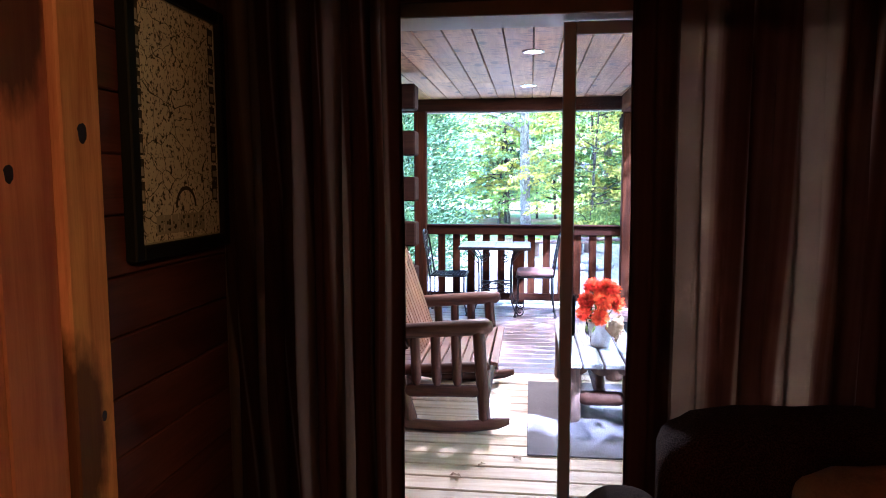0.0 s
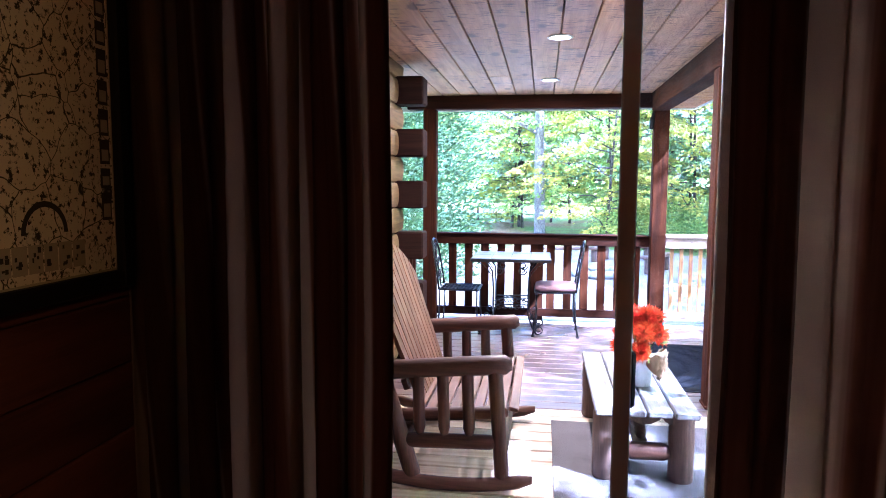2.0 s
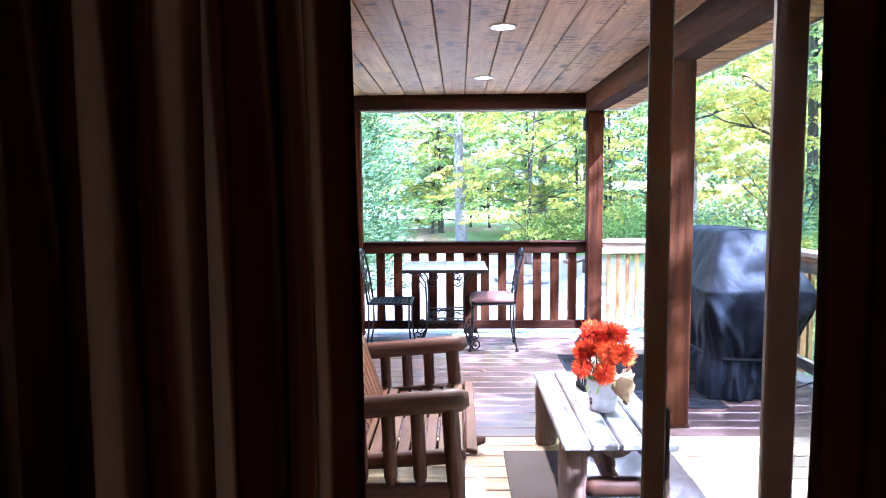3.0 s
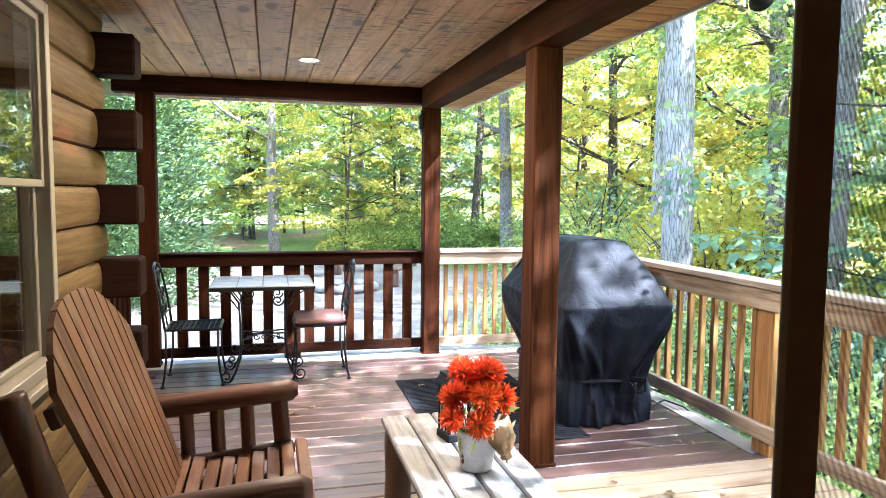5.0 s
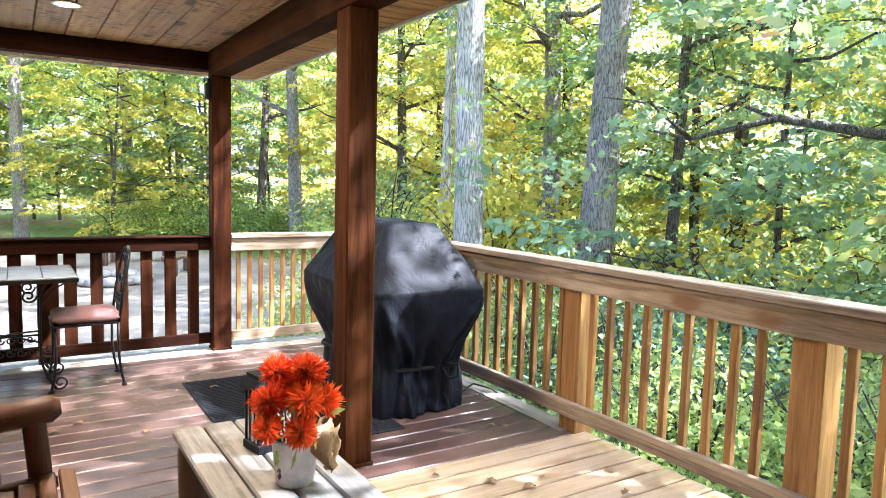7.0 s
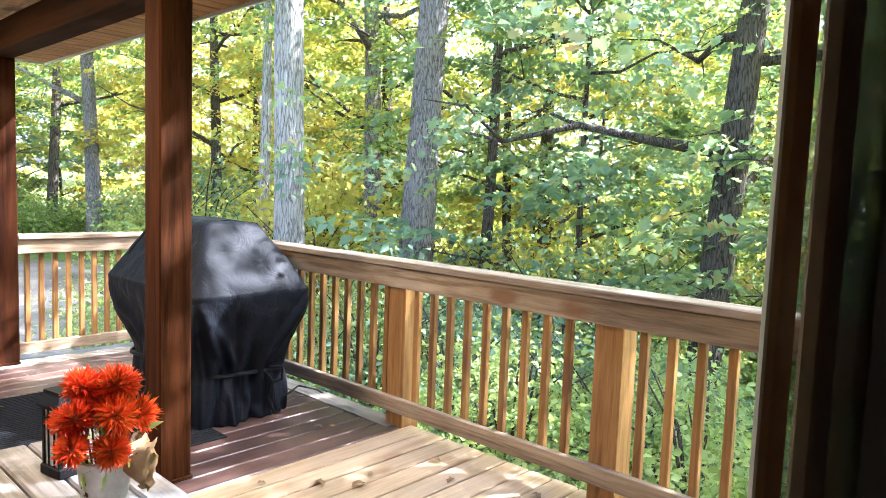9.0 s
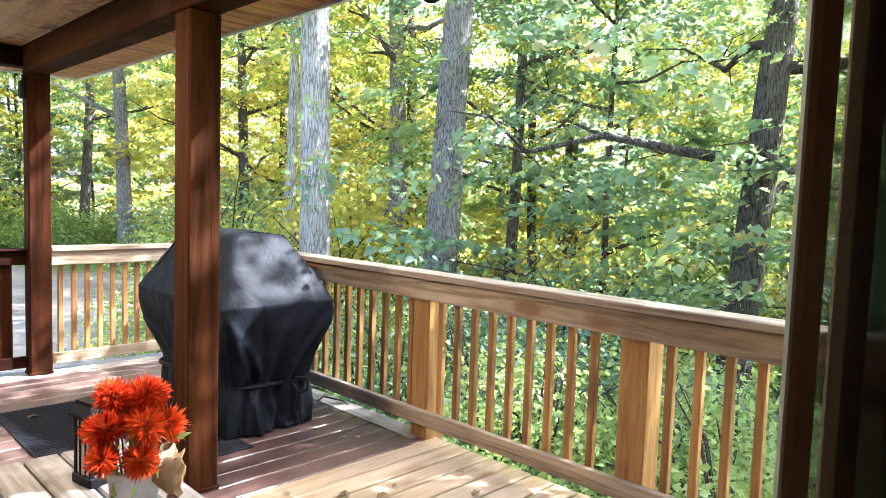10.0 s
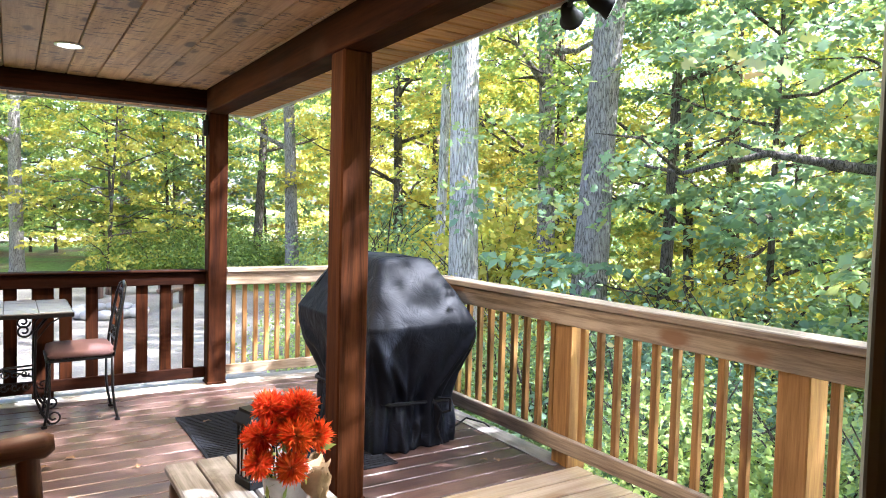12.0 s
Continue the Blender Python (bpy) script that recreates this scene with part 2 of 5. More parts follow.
M_LENS = Nodes("lit_lamp_lens", 0.4)
M_LENS.base((0.9, 0.85, 0.75))
M_LENS.put(M_LENS.bsdf.inputs["Emission Color"], (1.0, 0.86, 0.62))
M_LENS.bsdf.inputs["Emission Strength"].default_value = 9.0
M_LENS = M_LENS.mat


def rug_material():
    w = Nodes("grey_woven_rug", 0.95, 0.0, 0.1)
    v = w.coords()
    a, b = w.noise(v, 210.0, 2.0), w.noise(v, 4.0)
    w.base(w.ramp(w.math("ADD", w.math("MULTIPLY", a, 0.8), w.math("MULTIPLY", b, 0.2)), [(0.38, (0.052, 0.044, 0.042)), (0.62, (0.18, 0.16, 0.152))]))
    w.bump(a, 0.8, 0.006)
    return w.mat


def curtain_material():
    """Brown cloth with woven lengthwise bands of grey-beige; the bands run down the cloth."""
    w = Nodes("striped_curtain", 0.9, 0.0, 0.15)
    tc = w.node("ShaderNodeTexCoord")
    sep = w.node("ShaderNodeSeparateXYZ", Vector=tc.outputs["UV"])
    u = sep.outputs[0]
    comb = w.node("ShaderNodeCombineXYZ", X=u, Y=0.0, Z=0.0)
    period = w.math("FRACT", w.math("ADD", w.math("MULTIPLY", u, 1 / 0.27), w.math("MULTIPLY", w.noise(comb.outputs[0], 3.0, 1.0), 0.3)))
    bands = w.ramp(period, [(0.0, 0.62), (0.24, 0.60), (0.30, 0.45), (0.52, 0.36), (0.55, 0.60), (0.58, 0.36), (0.92, 0.40), (0.97, 0.62)])
    fine = w.noise(comb.outputs[0], 60.0, 2.0)
    tone = w.math("ADD", w.math("MULTIPLY", bands, 0.8), w.math("MULTIPLY", fine, 0.2))
    colour = w.ramp(tone, [(0.36, (0.084, 0.035, 0.021)), (0.46, (0.147, 0.080, 0.051)), (0.56, (0.335, 0.27, 0.21))])
    weave = w.node("ShaderNodeTexNoise", Vector=w.coords((1, 1, 1)), Scale=420.0).outputs["Fac"]
    w.base(w.mix(w.math("MULTIPLY", weave, 0.5), colour, (0.03, 0.02, 0.015)))
    w.bump(weave, 0.6, 0.002)
    tr = w.node("ShaderNodeBsdfTranslucent", Color=colour)
    mx = w.node("ShaderNodeMixShader", Fac=0.55)
    w.put(mx.inputs[1], w.bsdf.outputs[0])
    w.put(mx.inputs[2], tr.outputs[0])
    w.put(w.tree.nodes["Material Output"].inputs[0], mx.outputs[0])
    return w.mat


def map_material():
    """An old printed map: parchment with rivers, roads and tiny drawings in dark ink."""
    w = Nodes("printed_map", 0.6, 0.0, 0.3)
    v = w.coords()
    warp = w.noise(v, 6.0, 3.0)
    vv = w.node("ShaderNodeVectorMath")
    vv.operation = "MULTIPLY_ADD"
    w.put(vv.inputs[0], w.node("ShaderNodeTexNoise", Vector=v, Scale=9.0).outputs["Color"])
    vv.inputs[1].default_value = (0.06, 0.06, 0.06)
    w.put(vv.inputs[2], v)
    vor = w.node("ShaderNodeTexVoronoi", Vector=vv.outputs[0], Scale=13.0)
    vor.feature = "DISTANCE_TO_EDGE"
    lines = w.ramp(vor.outputs["Distance"], [(0.006, 0.0), (0.014, 1.0)])
    dots = w.ramp(w.noise(v, 75.0, 4.0, 0.7), [(0.40, 0.0), (0.46, 1.0)])
    spots = w.ramp(w.noise(v, 26.0, 5.0, 0.7), [(0.33, 0.0), (0.40, 1.0)])
    ink = w.math("MULTIPLY", w.math("MULTIPLY", lines, dots), spots)
    paper = w.ramp(warp, [(0.3, (0.66, 0.62, 0.45)), (0.7, (0.80, 0.77, 0.60))])
    w.base(w.mix(ink, (0.035, 0.03, 0.025), paper))
    return w.mat


def ground_material():
    w = Nodes("forest_floor", 0.95, 0.0, 0.1)
    p = w.coords((1, 1, 1), world_space=True)
    a, b, c = w.noise(p, 0.35, 4.0), w.noise(p, 7.0, 5.0, 0.7), w.noise(p, 45.0, 3.0)
    litter = w.ramp(w.math("ADD", w.math("MULTIPLY", b, 0.6), w.math("MULTIPLY", c, 0.4)), [(0.35, (0.09, 0.055, 0.03)), (0.62, (0.26, 0.19, 0.10))])
    grass = w.ramp(b, [(0.3, (0.09, 0.14, 0.035)), (0.7, (0.20, 0.27, 0.075))])
    w.base(w.mix(w.ramp(a, [(0.38, 0.0), (0.52, 1.0)]), litter, grass))
    w.bump(b, 0.8, 0.05)
    return w.mat


def gravel_material():
    w = Nodes("pale_gravel", 0.95, 0.0, 0.1)
    p = w.coords((1, 1, 1), world_space=True)
    a, b = w.noise(p, 0.8, 4.0), w.noise(p, 38.0, 4.0, 0.7)
    w.base(w.ramp(w.math("ADD", w.math("MULTIPLY", a, 0.5), w.math("MULTIPLY", b, 0.5)), [(0.36, (0.13, 0.108, 0.085)), (0.62, (0.30, 0.262, 0.215))]))
    w.bump(b, 0.7, 0.02)
    return w.mat


M_RUG, M_CURTAIN, M_MAP, M_GROUND, M_GRAVEL = rug_material(), curtain_material(), map_material(), ground_material(), gravel_material()
GREENS = [(0.22, (0.085, 0.155, 0.060)), (0.42, (0.20, 0.285, 0.092)), (0.60, (0.36, 0.42, 0.10)), (0.76, (0.62, 0.53, 0.09)), (0.92, (0.62, 0.35, 0.05))]
M_LEAF = foliage("mixed_autumn_leaves", GREENS)
M_LEAF_OAK = foliage("oak_leaves", [(0.2, (0.080, 0.155, 0.125)), (0.55, (0.17, 0.265, 0.185)), (0.78, (0.32, 0.40, 0.17)), (0.95, (0.42, 0.17, 0.04))])
# Paler copy of the leaf colours, standing in for light on shaded shrubs.
M_LEAF_LIT = foliage("brightened_understory_leaves", [(0.2, (0.20, 0.30, 0.11)), (0.5, (0.36, 0.46, 0.16)), (0.8, (0.58, 0.58, 0.16)), (0.95, (0.64, 0.52, 0.10))])
M_LEAF_CEDAR = foliage("cedar_needles", [(0.2, (0.03, 0.065, 0.03)), (0.8, (0.09, 0.15, 0.065))], 0.25)
M_LEAF_GOLD = foliage("golden_leaves", [(0.2, (0.28, 0.31, 0.07)), (0.5, (0.50, 0.44, 0.08)), (0.85, (0.60, 0.40, 0.07))])
M_BARK_PALE = bark("pale_shaggy_bark", (0.20, 0.18, 0.165), (0.52, 0.49, 0.46), 4.0, 1.0)
M_BARK_GREY = bark("grey_oak_bark", (0.115, 0.10, 0.09), (0.34, 0.305, 0.28), 6.0, 1.0)
M_BARK_DARK = bark("dark_bark", (0.04, 0.032, 0.026), (0.15, 0.125, 0.105), 5.0, 0.9)

# ---- builders ----


def part(name, bm, material, parent=None, label="", smooth=False):
    """Links a bmesh as one mesh object, under a thing or a part."""
    me = bpy.data.meshes.new(name)
    bm.to_mesh(me)
    bm.free()
    me.materials.append(material)
    if smooth:
        me.polygons.foreach_set("use_smooth", [True] * len(me.polygons))
    ob = new(name, me)
    if parent:
        ob.parent = parent
    if label:
        tagged(ob, label)
    return ob


def shared(name, me, m, parent):
    """One more object on a mesh that alike pieces share."""
    ob = new(name, me)
    ob.parent = parent
    ob.matrix_basis = m
    return ob


def thing(name, x, y, z, label, category, group="", turn=0.0):
    ob = new(name)
    ob.empty_display_size = 0.05
    ob.matrix_basis = pose(x, y, z, 0, 0, turn)
    return tagged(ob, label, category, group)


def setting(name, label=""):
    return tagged(new(name), label, kind="structure")


def box(bm, x0, x1, y0, y1, z0, z1, bevel=0.0, m=None):
    """A box, its long edges eased where bevel is given."""
    geo = bmesh.ops.create_cube(bm, size=1.0, matrix=Matrix.LocRotScale(((x0 + x1) / 2, (y0 + y1) / 2, (z0 + z1) / 2), None, (x1 - x0, y1 - y0, z1 - z0)))
    vs = geo["verts"]
    if bevel:
        edges = list({e for v in vs for e in v.link_edges})
        out = bmesh.ops.bevel(bm, geom=edges, offset=bevel, segments=1, affect="EDGES", profile=0.6)
        vs = list({v for f in out["faces"] for v in f.verts} | {v for v in vs if v.is_valid})
    if m:
        bmesh.ops.transform(bm, matrix=m, verts=vs)
    return bm


def boxed(*args, **kw):
    return box(bmesh.new(), *args, **kw)


def rings(bm, centres, frames, close=True):
    """Skins a row of rings of points."""
    rows = [[bm.verts.new(p) for p in ring] for ring in frames]
    n = len(rows[0])
    for a, b in zip(rows, rows[1:]):
        for i in range(n):
            bm.faces.new((a[i], a[(i + 1) % n], b[(i + 1) % n], b[i]))
    if close:
        bm.faces.new(rows[0][::-1])
        bm.faces.new(rows[-1])
    return bm


def tube(bm, pts, radii, sides=8, wob=0.0, seed=0):
    """A round bar along points, with a radius at each."""
    pts = [Vector(p) for p in pts]
    if not hasattr(radii, "__len__"):
        radii = [radii] * len(pts)
    out = []
    side = None
    for i, p in enumerate(pts):
        way = (pts[min(i + 1, len(pts) - 1)] - pts[max(i - 1, 0)]).normalized()
        if side is None:
            side = way.orthogonal().normalized()
        side = (side - way * side.dot(way)).normalized()
        up = way.cross(side)
        ring = []
        for k in range(sides):
            a = 2 * math.pi * k / sides
            r = radii[i]
            if wob:
                r *= 1 + wob * noise.noise(Vector((math.cos(a) * 1.3 + seed, math.sin(a) * 1.3, i * 0.55 + seed)))
            ring.append(p + (side * math.cos(a) + up * math.sin(a)) * r)
        out.append(ring)
    return rings(bm, pts, out)


def pole(bm, a, b, r, taper=0.025, sides=14, tips=(True, True), seed=0):
    """A peeled log from a to b, its ends cut to a blunt point, its girth uneven."""
    a, b = Vector(a), Vector(b)
    n = (b - a).length
    ts = [0.0, taper / n] if tips[0] else [0.0, 0.012 / n]
    mids = [k / 5 for k in range(1, 5)]
    te = [1 - taper / n, 1.0] if tips[1] else [1 - 0.012 / n, 1.0]
    rs = ([r * 0.55, r] if tips[0] else [r * 0.92, r]) + [r * (1 + 0.06 * noise.noise(Vector((seed * 3.1, k * 2.0, 1)))) for k in range(4)] + ([r, r * 0.55] if tips[1] else [r, r * 0.92])
    return tube(bm, [a.lerp(b, t) for t in ts + mids + te], rs, sides, 0.05, seed)


# ---- deck ----
DECK_X0, DECK_X1 = -1.62, 2.395
deck = setting("floor_deck", "porch deck of long boards, natural by the door and stained beyond")


def board_mesh(name, length, width, thick, material):
    bm = boxed(0, length, 0, width, -thick, 0, bevel=0.005)
    me = bpy.data.meshes.new(name)
    bm.to_mesh(me)
    bm.free()
    me.materials.append(material)
    return me


PITCH = 0.1455
natural_board = board_mesh("deck_board", DECK_X1 - DECK_X0, 0.1345, 0.034, M_NATURAL)
stained_board = board_mesh("stained_board", DECK_X1 - DECK_X0, 0.1375, 0.034, M_STAINED)
edge_board = board_mesh("edge_board", DECK_X1 - DECK_X0, 0.1385, 0.034, M_PALE)
for k in range(39):
    y = 2.49 + k * PITCH
    me = natural_board if y < 5.1 else (stained_board if y < 7.75 else edge_board)
    shared("deck_board", me, pose(DECK_X0, y, random.uniform(-0.0015, 0.0015)), deck)
# Solid slab for the joists, coloured dark so board gaps read as shade.
part("joist_frame", boxed(DECK_X0, DECK_X1 - 0.02, 2.5, 8.12, -0.24, -0.09), M_DARK_X, deck)
part("side_edge", boxed(2.255, 2.40, 5.16, 8.12, 0.001, 0.008, bevel=0.002), M_EDGE, deck)
for x in (-1.4, 0.4, 2.1):
    for y in (3.0, 5.5, 7.9):
        part("footing_post", boxed(x - 0.07, x + 0.07, y - 0.07, y + 0.07, -2.6, -0.24), M_NATURAL_Z, deck)

# ---- porch posts and beams ----


def square_post(x0, y0, w, d, z1, label, material=M_DARK_Z):
    p = thing("porch_post", x0 + w / 2, y0 + d / 2, 0.0, label, "post", "porch posts")
    part("shaft", boxed(-w / 2, w / 2, -d / 2, d / 2, 0.0, z1, bevel=0.008), material, p)
    part("base_trim", boxed(-w / 2 - 0.006, w / 2 + 0.006, -d / 2 - 0.006, d / 2 + 0.006, 0.001, 0.02, bevel=0.003), material, p)
    return p


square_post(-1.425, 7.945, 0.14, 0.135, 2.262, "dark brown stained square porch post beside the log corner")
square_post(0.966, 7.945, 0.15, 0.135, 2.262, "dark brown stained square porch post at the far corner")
square_post(0.942, 5.258, 0.153, 0.153, 2.222, "reddish brown square porch post beside the covered grill", M_POST_LIT)
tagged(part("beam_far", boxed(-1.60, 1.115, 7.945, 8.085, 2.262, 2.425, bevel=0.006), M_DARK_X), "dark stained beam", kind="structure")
tagged(part("beam_side", boxed(0.937, 1.100, 2.52, 7.943, 2.222, 2.425, bevel=0.006), M_DARK_Y), "brown stained side beam", kind="structure")

# ---- ceiling, soffit and roof ----


def planks(along, x0, x1, y0, y1, z, width, rng, t=0.018, lengths=(1.6, 3.2), e=0.007, d=0.010):
    """Tongue and groove boards with eased edges and end joints, in one mesh."""
    bm = bmesh.new()
    a0, a1, b0, b1 = (y0, y1, x0, x1) if along == "y" else (x0, x1, y0, y1)
    b = b0
    while b < b1 - 0.01:
        be = min(b + width, b1)
        a = a0
        while a < a1 - 0.01:
            ae = min(a + rng.uniform(*lengths), a1)
            if a1 - ae < 0.3:
                ae = a1
            dz = rng.uniform(0, 0.0015)
            lo, hi = z + dz, z + t
            prof = [(b + 0.0012, lo + d), (b + e, lo), (be - e, lo), (be - 0.0012, lo + d), (be - 0.0012, hi), (b + 0.0012, hi)]
            ends = []
            for aa in (a + 0.0012, ae - 0.0012):
                ends.append([bm.verts.new((p, aa, q) if along == "y" else (aa, p, q)) for p, q in prof])
            n = len(prof)
            for i in range(n):
                bm.faces.new((ends[0][i], ends[0][(i + 1) % n], ends[1][(i + 1) % n], ends[1][i]))
            bm.faces.new(ends[0])
            bm.faces.new(ends[1][::-1])
            a = ae
        b = be
    bmesh.ops.recalc_face_normals(bm, faces=bm.faces)
    return bm


rng = random.Random(5)
tagged(part("ceiling_porch", planks("y", -1.60, 0.935, 2.50, 7.943, 2.400, 0.193, rng), M_CEIL), "knotty pine plank porch ceiling", kind="structure")
tagged(part("soffit_side", planks("x", 1.102, 1.472, 2.50, 8.50, 2.305, 0.118, rng, 0.022, e=0.011, d=0.016), M_SOFFIT), "pine board soffit", kind="structure")
tagged(part("soffit_far", planks("y", -1.60, 1.100, 8.088, 8.50, 2.305, 0.118, rng, 0.022, e=0.011, d=0.016), M_SOFFIT), "pine board soffit", kind="structure")
bm = boxed(1.474, 1.490, 2.2, 8.54, 2.292, 2.42)
box(bm, -2.0, 1.473, 8.512, 8.54, 2.292, 2.42)
tagged(part("drip_edge", bm, M_WHITE), "pale metal drip edge", kind="structure")
tagged(part("roof", boxed(-5.0, 1.52, 2.05, 8.57, 2.46, 2.60), M_SHINGLE), "dark porch roof", kind="structure")

# ---- log wall of the house along the porch ----
COURSE = 0.2033
LOG_Z0 = 0.877 - 5 * COURSE
FACE_X, WALL_END = -1.275, 5.99
log_wall = setting("wall_logs", "wall of peeled golden logs with crossing corner")


def log_course(z, y0, y1, rounded):
    """One D-shaped log of the wall, from y0 to y1."""
    bm = bmesh.new()
    h = COURSE - 0.004
    prof = []
    for k in range(9):
        a = -math.pi / 2 + math.pi * k / 8
        prof.append((FACE_X - 0.035 + 0.035 * math.cos(a) ** 0.7, z + h / 2 + h / 2 * math.sin(a)) if 0 < k < 8 else (FACE_X - 0.035, z + h / 2 + h / 2 * math.sin(a)))
    prof += [(FACE_X - 0.2, z + h), (FACE_X - 0.2, z)]
    ys = [y0, y0 + 0.01, y1 - 0.06, y1 - 0.025, y1] if rounded else [y0, y1]
    fr = []
    for i, y in enumerate(ys):
        s = {3: 0.93, 4: 0.74}.get(i, 1.0) if rounded else 1.0
        cx, cz = FACE_X - 0.1, z + h / 2
        fr.append([(cx + (px - cx) * s, y, cz + (pz - cz) * s) for px, pz in prof])
    rings(bm, ys, fr)
    bmesh.ops.recalc_face_normals(bm, faces=bm.faces)
    return part("wall_log", bm, M_LOG, log_wall, smooth=False)


WIN_Y0, WIN_Y1, WIN_Z0, WIN_Z1 = 4.00, 5.11, 0.72, 2.22
for k in range(13):
    z = LOG_Z0 + k * COURSE
    if z > 2.40:
        break
    crossing = k % 2 == 1
    end = WALL_END if crossing else WALL_END + 0.24
    if z + COURSE > WIN_Z0 and z < WIN_Z1:
        log_course(z, 2.50, WIN_Y0, False)
        log_course(z, WIN_Y1, end, not crossing)
    else:
        log_course(z, 2.50, end, not crossing)
    if crossing:
        part("corner_log", boxed(-2.2, -1.083, WALL_END + 0.004, WALL_END + 0.21, z - 0.004, z + 0.214, bevel=0.012), M_LOG_END, log_wall, "brown stained square log end")
part("wall_backing", boxed(FACE_X - 0.40, FACE_X - 0.205, 2.5, WIN_Y0 - 0.02, -0.2, 2.46), M_PLASTER, log_wall)
part("wall_backing", boxed(FACE_X - 0.40, FACE_X - 0.205, WIN_Y1 + 0.02, WALL_END, -0.2, 2.46), M_PLASTER, log_wall)
part("wall_backing", boxed(FACE_X - 0.40, FACE_X - 0.205, WIN_Y0 - 0.02, WIN_Y1 + 0.02, -0.2, WIN_Z0 - 0.06), M_PLASTER, log_wall)

# window in the log wall
win = setting("window_1", "beige vinyl sash window in the log wall")
bm = bmesh.new()
X0, X1 = FACE_X - 0.10, FACE_X + 0.022
W = 0.052
box(bm, X0, X1, WIN_Y0, WIN_Y0 + W, WIN_Z0, WIN_Z1, 0.004)
box(bm, X0, X1, WIN_Y1 - W, WIN_Y1, WIN_Z0, WIN_Z1, 0.004)
box(bm, X0, X1, WIN_Y0 + W, WIN_Y1 - W, WIN_Z0, WIN_Z0 + W, 0.004)
box(bm, X0, X1, WIN_Y0 + W, WIN_Y1 - W, WIN_Z1 - W, WIN_Z1, 0.004)
part("window_frame", bm, M_VINYL, win)
ZM = 1.475


def sash(z0, z1, x, name):
    bm = bmesh.new()
    s, a, b = 0.03, WIN_Y0 + W + 0.002, WIN_Y1 - W - 0.002
    box(bm, x - 0.012, x + 0.012, a, a + s, z0, z1, 0.003)
    box(bm, x - 0.012, x + 0.012, b - s, b, z0, z1, 0.003)
    box(bm, x - 0.012, x + 0.012, a + s, b - s, z0, z0 + s, 0.003)
    box(bm, x - 0.012, x + 0.012, a + s, b - s, z1 - s, z1, 0.003)
    fr = part(name, bm, M_VINYL, win)
    pane = part("pane", boxed(x - 0.003, x + 0.003, a + s, b - s, z0 + s, z1 - s), M_GLASS, fr)
    pane.visible_shadow = False


sash(ZM, WIN_Z1 - W - 0.002, FACE_X - 0.012, "upper_sash")
sash(WIN_Z0 + W + 0.002, ZM + 0.028, FACE_X - 0.045, "lower_sash")
part("window_sill", boxed(X0, FACE_X + 0.05, WIN_Y0 - 0.02, WIN_Y1 + 0.02, WIN_Z0 - 0.035, WIN_Z0 - 0.002, bevel=0.004), M_VINYL, win)
# the room behind that window
bm = boxed(-4.6, -4.5, 2.3, 6.0, -0.2, 2.45)
tagged(part("wall_west", bm, M_PLASTER), kind="structure")
tagged(part("wall_north", boxed(-4.6, -1.7, 5.9, 5.985, -0.2, 2.45), M_PLASTER), kind="structure")
tagged(part("floor_side_room", boxed(-4.6, FACE_X - 0.41, 2.3, 5.9, -0.25, -0.1), M_ROOMFLOOR), kind="structure")
tagged(part("wall_behind_window", boxed(-4.6, -1.68, 2.25, 2.35, -0.2, 2.45), M_PLASTER), kind="structure")

# ---- railings ----


def railing(name, label, m, length, posts, cap, band, bottom, bal_w, bal_d, spacing, first, mats, group):
    """A rail along local x with inner side at local y = 0: cap, band, bottom rail, balusters, posts behind."""
    r = tagged(new(name), label, "railing", group)
    r.matrix_basis = m
    mx, mz = mats
    if cap:
        part("cap", boxed(0, length, -0.03, 0.115, cap[0], cap[1], bevel=0.005), mx, r)
    part("top_rail", boxed(0, length, -0.002, 0.036, band[0], band[1], bevel=0.004), mx, r)
    part("bottom_rail", boxed(0, length, -0.002, 0.036, bottom[0], bottom[1], bevel=0.004), mx, r)
    bm = boxed(-bal_w / 2, bal_w / 2, 0, bal_d, 0, band[1] - bottom[0] - 0.01, bevel=0.004)
    me = bpy.data.meshes.new("baluster")
    bm.to_mesh(me)
    bm.free()
    me.materials.append(mz)
    x = first
    while x < length - 0.03:
        if all(abs(x - p) > 0.09 for p in posts):
            shared("baluster", me, pose(x, 0.0375, bottom[0] + 0.005), r)
        x += spacing
    for p in posts:
        part("rail_post", boxed(p - 0.07, p + 0.07, 0.038, 0.178, -0.3, band[1] + 0.015, bevel=0.006), mz, r)
    return r


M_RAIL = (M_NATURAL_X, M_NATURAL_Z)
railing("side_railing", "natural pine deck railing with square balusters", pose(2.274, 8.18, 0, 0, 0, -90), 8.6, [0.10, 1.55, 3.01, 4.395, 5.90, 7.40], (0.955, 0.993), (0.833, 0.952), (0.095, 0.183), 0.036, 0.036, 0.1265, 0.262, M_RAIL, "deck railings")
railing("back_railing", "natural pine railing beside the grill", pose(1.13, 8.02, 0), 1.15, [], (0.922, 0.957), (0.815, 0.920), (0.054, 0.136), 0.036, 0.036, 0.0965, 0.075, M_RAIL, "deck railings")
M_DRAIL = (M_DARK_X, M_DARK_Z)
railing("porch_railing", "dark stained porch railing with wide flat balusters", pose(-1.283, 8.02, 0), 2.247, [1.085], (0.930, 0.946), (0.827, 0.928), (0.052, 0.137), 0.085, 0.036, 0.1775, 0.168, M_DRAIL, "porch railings")
